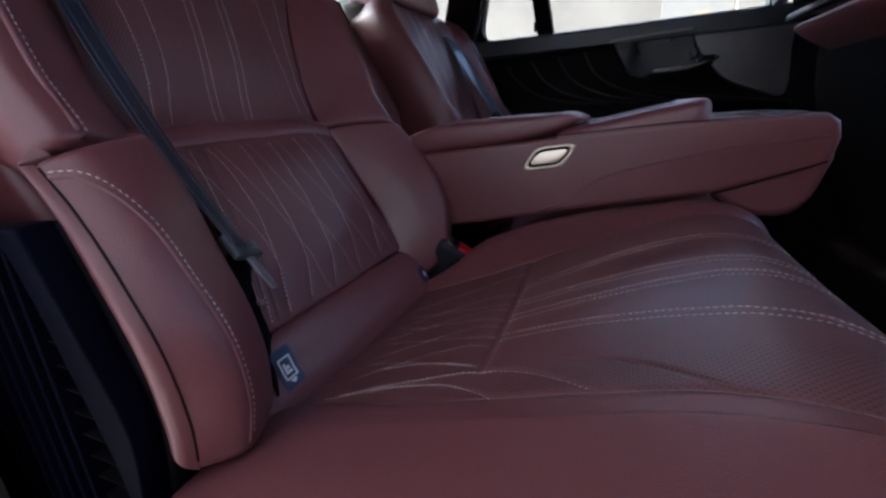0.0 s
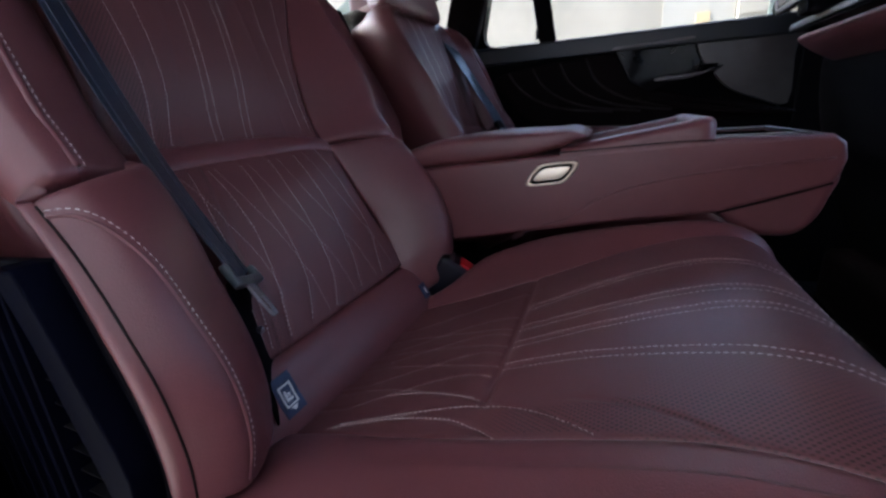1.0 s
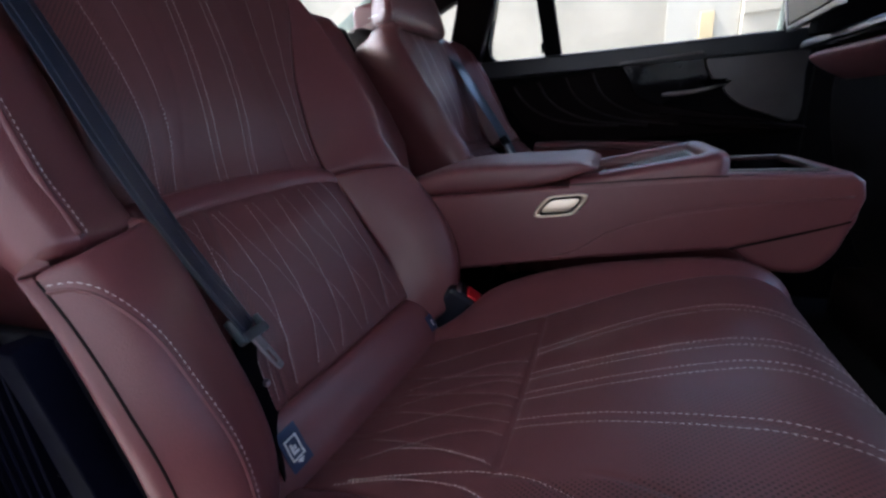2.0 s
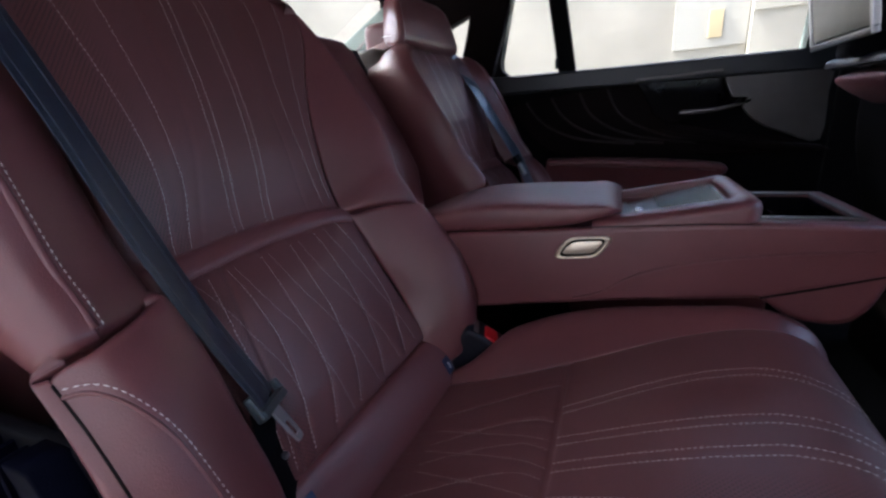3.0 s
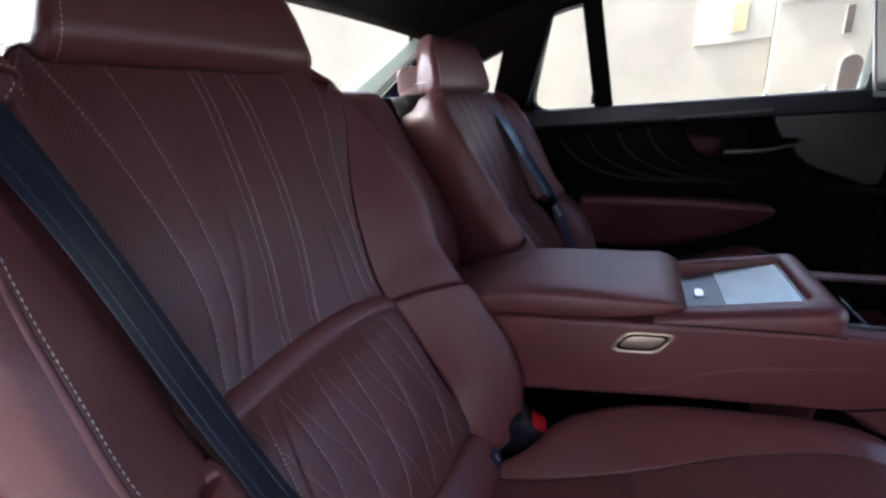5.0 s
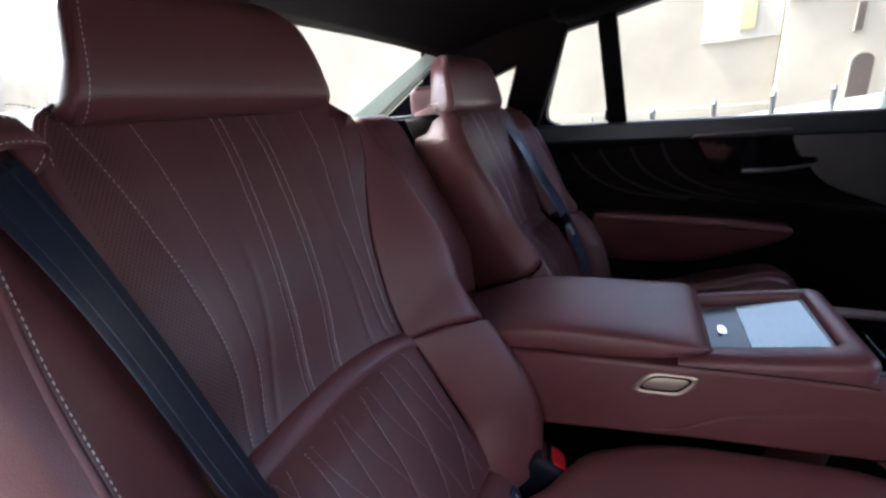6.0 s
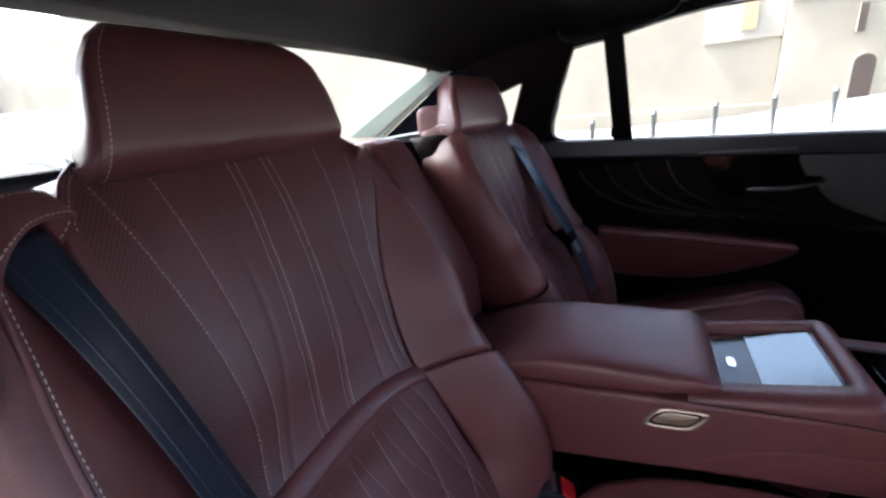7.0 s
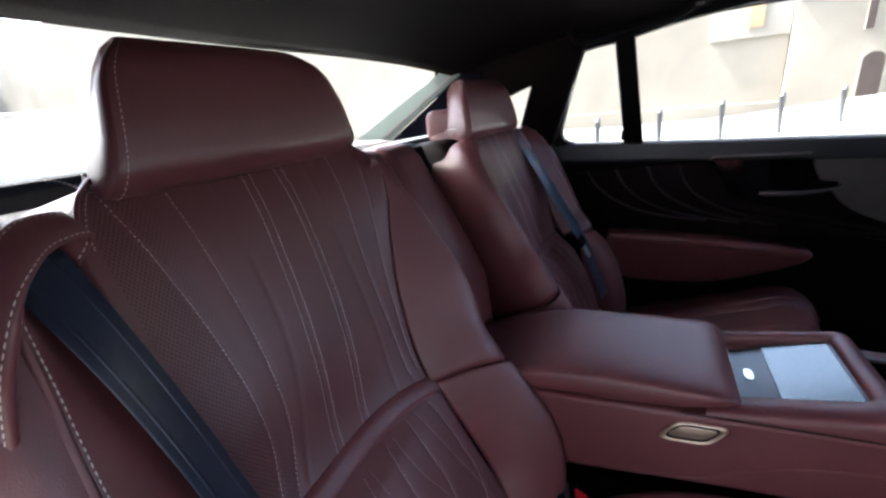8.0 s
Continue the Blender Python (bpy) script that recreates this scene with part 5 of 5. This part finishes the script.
def near_door():
    """The near rear door, out of view, swung open on its front hinges to cut light on the lower seat: panel, armrest
    and window frame.
    """
    d = thing("near_door", "dark near rear door swung open, out of view", "car door")
    turn = Matrix.Translation((0.545, -0.75, 0)) @ Matrix.Rotation(radians(66), 4, "Z")

    def piece(name, bm, mat):
        bm.transform(turn)
        return part(name, bm, mat, d)
    piece("panel", prism_bm([(-1.0, 0.50), (-0.86, 0.32), (0.0, 0.32), (0.0, 1.0), (-1.0, 1.0)], "y", 0.0, 0.09, 0.01), DARK_TRIM)
    piece("armrest", box_bm(-0.78, -0.22, 0.08, 0.14, 0.68, 0.76, 0.02, 3), LEATHER)
    piece("front_post", prism_bm([(-0.06, 0.995), (0.0, 0.995), (-0.07, 1.36), (-0.13, 1.36)], "y", 0.02, 0.06, 0.004), DARK_TRIM)
    piece("rear_post", prism_bm([(-1.0, 0.995), (-0.93, 0.995), (-0.80, 1.28), (-0.86, 1.30)], "y", 0.02, 0.06, 0.004), DARK_TRIM)
    piece("header", prism_bm([(-0.86, 1.27), (-0.45, 1.345), (-0.08, 1.36), (-0.08, 1.40), (-0.45, 1.385), (-0.87, 1.31)], "y", 0.02, 0.06, 0.004), DARK_TRIM)
    bm = prism_bm([(-0.95, 1.0), (-0.05, 1.0), (-0.10, 1.36), (-0.45, 1.35), (-0.84, 1.28)], "y", 0.038, 0.042)
    piece("pane", bm, GLASS).visible_shadow = False


near_door()


def near_front_seat():
    """The front seat ahead of the near rear seat, out of view; added to block low light from ahead."""
    fs = thing("front_seat", "unseen near front seat in dark leather, added to block light from ahead", "car seat", "front seats")
    back = smooth_outline([(0.62, 0.40), (0.52, 0.70), (0.49, 0.92), (0.53, 1.06), (0.62, 1.11), (0.70, 1.06), (0.74, 0.80), (0.78, 0.40)], 4)
    part("back", prism_bm(back, "y", -0.62, -0.14, 0.03, 3), DARK_LEATHER, fs, "", True)
    part("seat_base", box_bm(0.55, 1.05, -0.62, -0.14, 0.26, 0.42, 0.03, 3), DARK_LEATHER, fs, "", True)


near_front_seat()


def parcel_shelf():
    ob = structure("parcel_shelf", prism_bm([(-1.28, 1.035), (-0.70, 1.065), (-0.69, 1.085), (-0.72, 1.098), (-0.80, 1.100), (-1.28, 1.06)], "y", -0.70, 0.72, 0.004), CARPET, "dark rear shelf below the back window")
    return ob


parcel_shelf()
# strip added on the dark shelf; its pale colour stands for sunlight there
structure("shelf_edge", box_bm(-0.752, -0.722, 0.17, 0.64, 1.100, 1.108, 0.003), SHELF_GLINT, "front edge of the rear shelf, pale for the sunlight on it")


def rear_window():
    w = thing("rear_window", "sloping rear window with grey frit edge", "car window")
    a, b = (-0.81, 1.315), (-1.24, 1.075)
    g = prism_bm([a, (a[0], a[1] + 0.004), (b[0], b[1] + 0.004), b], "y", -0.60, 0.62)
    gl = part("pane", g, GLASS, w)
    gl.visible_shadow = False
    for y0, y1 in ((0.598, 0.612), (-0.612, -0.598)):
        part("frit_band", prism_bm([(-1.110, 1.094), (-0.744, 1.290), (-0.690, 1.270), (-0.965, 1.088)], "y", y0, y1, 0.003), FRIT, w, "pale green-grey edge band")
        part("frit_line", prism_bm([(-1.000, 1.094), (-0.708, 1.277), (-0.700, 1.274), (-0.985, 1.092)], "y", y0 - 0.003, y1 + 0.003, 0.001), DULL_METAL, w)
    part("upper_trim", prism_bm([(-0.785, 1.308), (-0.815, 1.316), (-0.83, 1.335), (-0.80, 1.352), (-0.785, 1.345)], "y", -0.61, 0.61), DARK_TRIM, w)
    part("lower_trim", box_bm(-1.27, -1.20, -0.66, 0.20, 1.05, 1.116, 0.006), DARK_TRIM, w)


rear_window()


def rear_pillar(s):
    """The pillar beside the rear window, with the small quarter light."""
    p = thing("rear_pillar", "dark cloth-covered rear roof pillar", "pillar", "rear pillars", "structure")
    y0, y1 = (0.655, 0.70) if s > 0 else (-0.70, -0.655)
    def lean(bm):
        for v in bm.verts:
            v.co.y -= s * max(0.0, v.co.z - 1.04) * 0.16
        return bm
    part("front_limb", lean(prism_bm([(-0.545, 1.04), (-0.430, 1.04), (-0.335, 1.30), (-0.36, 1.36), (-0.47, 1.34), (-0.485, 1.215)], "y", y0, y1, 0.008)), HEADLINER, p)
    part("rear_limb", lean(prism_bm([(-0.80, 1.06), (-0.60, 1.06), (-0.575, 1.10), (-0.572, 1.19), (-0.50, 1.215), (-0.47, 1.22), (-0.46, 1.34), (-0.78, 1.33)], "y", y0, y1, 0.004)), HEADLINER, p)


structure("pillar_panel_far", prism_bm([(-0.985, 1.06), (-0.965, 1.088), (-0.692, 1.268), (-0.63, 1.27), (-0.60, 1.06)], "y", 0.614, 0.66, 0.003), NAVY_TRIM, "dark panel under the rear pillar")
rear_pillar(1)
rear_pillar(-1)


def grab_handle():
    g = thing("grab_handle", "dark plastic ceiling grab handle with lamp", "handle")
    q = hermite(np.linspace(0, 1, 5), [(-0.37, 0.575, 1.345), (-0.34, 0.565, 1.312), (-0.24, 0.560, 1.318), (-0.12, 0.560, 1.338), (-0.09, 0.572, 1.372)])(np.linspace(0, 1, 24))
    v, f = tube(q, 0.010, 10)
    attach("grip", mesh_from("grip", v, f, DARK_TRIM), g)
    for x, z in ((-0.37, 1.345), (-0.09, 1.365)):
        part("mount", box_bm(x - 0.02, x + 0.02, 0.560, 0.600, z - 0.012, z + 0.012, 0.005), GLOSS_BLACK, g)


grab_handle()


# ---- front seat and monitor ----
def front_seat():
    fs = thing("front_seat", "far front seat back in dark leather with chrome strip", "car seat", "front seats")
    back = smooth_outline([(0.62, 0.40), (0.50, 0.70), (0.47, 0.92), (0.52, 1.10), (0.62, 1.16), (0.70, 1.10), (0.74, 0.80), (0.78, 0.40)], 4)
    part("back", prism_bm(back, "y", 0.14, 0.60, 0.03, 3), DARK_TRIM, fs, "", True)
    pan = smooth_outline([(0.40, 0.935), (0.41, 0.955), (0.50, 0.965), (0.60, 0.95), (0.56, 0.86), (0.47, 0.89)], 4)
    part("back_panel", prism_bm(pan, "y", 0.10, 0.53, 0.012, 3), LEATHER, fs, "red-brown leather panel", True)
    part("shelf_edge", box_bm(0.41, 0.60, 0.10, 0.60, 0.965, 0.985, 0.006, 3), GLOSS_BLACK, fs)
    part("chrome_strip", prism_bm(smooth_outline([(0.402, 0.972), (0.402, 0.982), (0.412, 0.990), (0.47, 1.0), (0.47, 0.995), (0.416, 0.982)], 3), "y", 0.10, 0.61, 0.002), STEEL, fs, "chrome strip", True)
    part("seat_base", box_bm(0.55, 1.05, 0.14, 0.60, 0.26, 0.42, 0.03, 3), DARK_LEATHER, fs, "", True)
    part("pocket_strip", box_bm(0.540, 0.552, 0.20, 0.60, 0.785, 0.798, 0.003), LEATHER, fs)
    return fs


front_seat()


def monitor():
    m = thing("rear_monitor", "grey rear-seat monitor with bright metal frame", "monitor")
    mat = Matrix.Translation((0.345, 0.45, 1.118)) @ Euler((0, radians(-10), radians(-4))).to_matrix().to_4x4()
    for nm, d, mt, bev in (("housing", (0.004, 0.030, -0.172, 0.172, -0.105, 0.105), BLACK_PLASTIC, 0.006), ("screen", (-0.001, 0.004, -0.160, 0.160, -0.090, 0.095), GREY_PANEL, 0.001),
                           ("lower_bezel", (-0.004, 0.008, -0.172, 0.172, -0.106, -0.094), STEEL, 0.002), ("side_bezel", (-0.004, 0.008, -0.174, -0.163, -0.094, 0.105), STEEL, 0.002),
                           ("side_bezel", (-0.004, 0.008, 0.163, 0.174, -0.094, 0.105), STEEL, 0.002)):
        bm = box_bm(*d, bev)
        bm.transform(mat)
        part(nm, bm, mt, m)
    bm = box_bm(0.37, 0.60, 0.42, 0.48, 0.985, 1.06, 0.01)
    part("arm", bm, BLACK_PLASTIC, m)


monitor()


# ---- vent trim beside the near seat ----
def vent_trim():
    vt = thing("vent_trim", "black slatted vent panel beside the seat", "vent")
    # bowed frame, with long upright slats and thin cross ribs in its field
    out = hermite([0.36, 0.53, 0.597, 0.671, 0.742, 0.785, 0.83], [-0.336, -0.323, -0.311, -0.330, -0.352, -0.372, -0.395])
    inn = hermite([0.36, 0.53, 0.561, 0.645, 0.708, 0.749, 0.80], [-0.354, -0.339, -0.340, -0.356, -0.369, -0.384, -0.407])
    zs = np.linspace(0.36, 0.752, 16)
    edge = [(float(out(z)) + 0.006, z) for z in zs] + [(-0.52, 0.745), (-0.52, 0.36)]
    part("panel", prism_bm(edge, "y", -0.634, -0.622, 0.003, 2), BLACK_PLASTIC, vt, "", True)
    ring = [(float(out(z)), z) for z in zs] + [(float(inn(z)), z) for z in zs[::-1]]
    part("frame", prism_bm(ring, "y", -0.656, -0.632, 0.002, 2), NAVY_TRIM, vt, "smooth dark navy frame", True)
    for i in range(7):
        a, b = np.array([-0.392 - 0.019 * i, 0.740]), np.array([-0.402 - 0.019 * i, 0.42])
        w = np.array([0.0022, 0.0])
        part("slat", prism_bm([tuple(a - w), tuple(a + w), tuple(b + w), tuple(b - w)], "y", -0.652, -0.633, 0.0008), NAVY_TRIM, vt)
    for i in range(13):
        z = 0.46 + 0.022 * i
        x = float(inn(z))
        part("cross_rib", prism_bm([(x, z), (x, z + 0.0012), (x - 0.16, z + 0.0132), (x - 0.16, z + 0.012)], "y", -0.646, -0.633), DARK_TRIM, vt)


vent_trim()


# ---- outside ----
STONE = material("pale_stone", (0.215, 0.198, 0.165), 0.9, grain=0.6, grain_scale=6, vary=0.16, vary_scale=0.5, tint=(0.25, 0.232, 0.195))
PAVING = material("paving", (0.155, 0.158, 0.155), 0.85, grain=0.4, grain_scale=5, vary=0.2, vary_scale=0.6)
IRON = material("iron_post", (0.05, 0.055, 0.06), 0.6, vary=0.2, vary_scale=10)
HOLE = material("dark_opening", (0.040, 0.029, 0.025), 0.8, vary=0.3, vary_scale=3)
OCHRE = material("ochre_plaster", (0.34, 0.27, 0.16), 0.9, vary=0.2, vary_scale=1.0)
SETTS = material("pale_setts", (0.10, 0.095, 0.088), 0.9, grain=0.8, grain_scale=20, vary=0.2, vary_scale=1.5)
tagged(attach("ground", mesh_from("ground", [(-400, -400, 0), (400, -400, 0), (400, 400, 0), (-400, 400, 0)], [(0, 1, 2, 3)], SETTS, smooth=False), None), "pale stone street around the car", "ground", kind="structure")
RISE = ((-60, 0.03), (-1, 0.03), (2.2, 0.17), (5.4, 0.53), (14, 1.3), (60, 1.3))
rise = lambda x: float(np.interp(x, [p[0] for p in RISE], [p[1] for p in RISE]))
structure("pavement", prism_bm(list(RISE) + [(60, -0.1), (-60, -0.1)], "y", 3.5, 15.0), PAVING, "pale paved square that rises along the street")


def arch_outline(x0, x1, z0, z1, n=10):
    r, c = (x1 - x0) / 2, (x0 + x1) / 2
    return [(x0, z0), (x1, z0)] + [(c + r * math.cos(t), z1 - r + r * math.sin(t)) for t in np.linspace(0, math.pi, n)]


def opening(b, outline, y, depth=0.05):
    """A recessed dark opening with a stone surround, set into a facade that faces the street."""
    op = attach("opening", None, b)
    part("surround", prism_bm([(p[0] * 1.0 + (p[0] - outline[0][0] - 0.5 * (outline[1][0] - outline[0][0])) * 0.18, p[1] + (p[1] - outline[0][1]) * 0.05) for p in outline], "y", y - 0.06, y + 0.02), STONE, op)
    part("leaf", prism_bm(outline, "y", y - 0.065, y - 0.03), HOLE, op, "dark weathered door leaf")


def facades():
    b = thing("stone_building", "pale sunlit stone building with arched doorway", "building")
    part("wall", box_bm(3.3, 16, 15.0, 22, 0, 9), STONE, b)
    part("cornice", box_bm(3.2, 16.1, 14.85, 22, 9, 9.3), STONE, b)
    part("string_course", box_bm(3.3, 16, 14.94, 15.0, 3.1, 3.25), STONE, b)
    opening(b, arch_outline(4.86, 5.32, 0.50, 1.60), 15.0)
    opening(b, [(4.78, 2.15), (4.94, 2.15), (4.94, 2.82), (4.78, 2.82)], 15.0)
    c = thing("plaster_house", "long pale plastered house with ochre window", "building")
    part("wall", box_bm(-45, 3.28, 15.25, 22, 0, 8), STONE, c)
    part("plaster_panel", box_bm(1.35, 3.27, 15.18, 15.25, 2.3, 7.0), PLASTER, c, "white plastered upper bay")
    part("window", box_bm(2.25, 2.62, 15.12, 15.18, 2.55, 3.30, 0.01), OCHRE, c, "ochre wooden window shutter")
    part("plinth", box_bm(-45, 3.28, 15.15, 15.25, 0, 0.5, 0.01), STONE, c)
    r = thing("rear_house", "pale stone house behind the car", "building")
    part("wall", box_bm(-52, -45.1, 5.2, 30, 0, 8), WHITEWASH, r)
    part("pilaster", box_bm(-45.1, -45, 7.5, 7.9, 0, 8), STONE, r)
    part("pilaster", box_bm(-45.1, -45, 12.5, 12.9, 0, 8), STONE, r)
    w = thing("garden_wall", "low pale stone wall behind the car", "wall")
    part("wall", box_bm(-12.4, -12, -30, 5.2, 0, 1.72), OLD_STONE, w)
    for i in range(24):
        part("coping_stone", box_bm(-12.5, -11.9, -6 + i * 0.46, -5.57 + i * 0.46, 1.72, 1.80 + 0.02 * math.sin(i * 2.3), 0.02), OLD_STONE, w)
    # plain wall out of view, added to block near-side sky and bounce soft light
    k = thing("near_sky_blocker", "unseen tall pale wall added along the near side of the street", "building")
    part("wall", box_bm(-60, 60, -16, -4.4, 0, 22), OLD_STONE, k)


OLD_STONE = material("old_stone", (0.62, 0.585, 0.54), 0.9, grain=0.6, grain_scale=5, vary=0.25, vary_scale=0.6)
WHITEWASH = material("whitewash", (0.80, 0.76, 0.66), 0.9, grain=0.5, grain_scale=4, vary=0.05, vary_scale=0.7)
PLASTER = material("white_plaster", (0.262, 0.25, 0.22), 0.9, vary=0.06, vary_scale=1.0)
facades()


def bollard(x, y, top):
    p = thing("bollard", "slim dark iron street bollard", "bollard", "bollards along the square")
    bm = bmesh.new()
    g = rise(x) - 0.02
    prof = [(0.060, g), (0.060, g + 0.06), (0.050, g + 0.07), (0.046, top - 0.10), (0.052, top - 0.095), (0.052, top - 0.07), (0.036, top - 0.06), (0.044, top - 0.02), (0.004, top)]
    rings = [[bm.verts.new((x + r * math.cos(a), y + r * math.sin(a), z)) for a in np.linspace(0, 2 * math.pi, 12, endpoint=False)] for r, z in prof]
    for a, b in zip(rings, rings[1:]):
        for j in range(12):
            bm.faces.new((a[j], a[(j + 1) % 12], b[(j + 1) % 12], b[j]))
    bm.faces.new(rings[-1])
    bmesh.ops.recalc_face_normals(bm, faces=bm.faces[:])
    part("post", bm, IRON, p, "", True)


for i, (x, top) in enumerate(((-1.01, 0.73), (0.035, 0.81), (1.08, 0.86), (2.08, 0.91), (3.11, 0.94), (4.14, 0.97))):
    bollard(x, 8 + 0.5 * i, top)
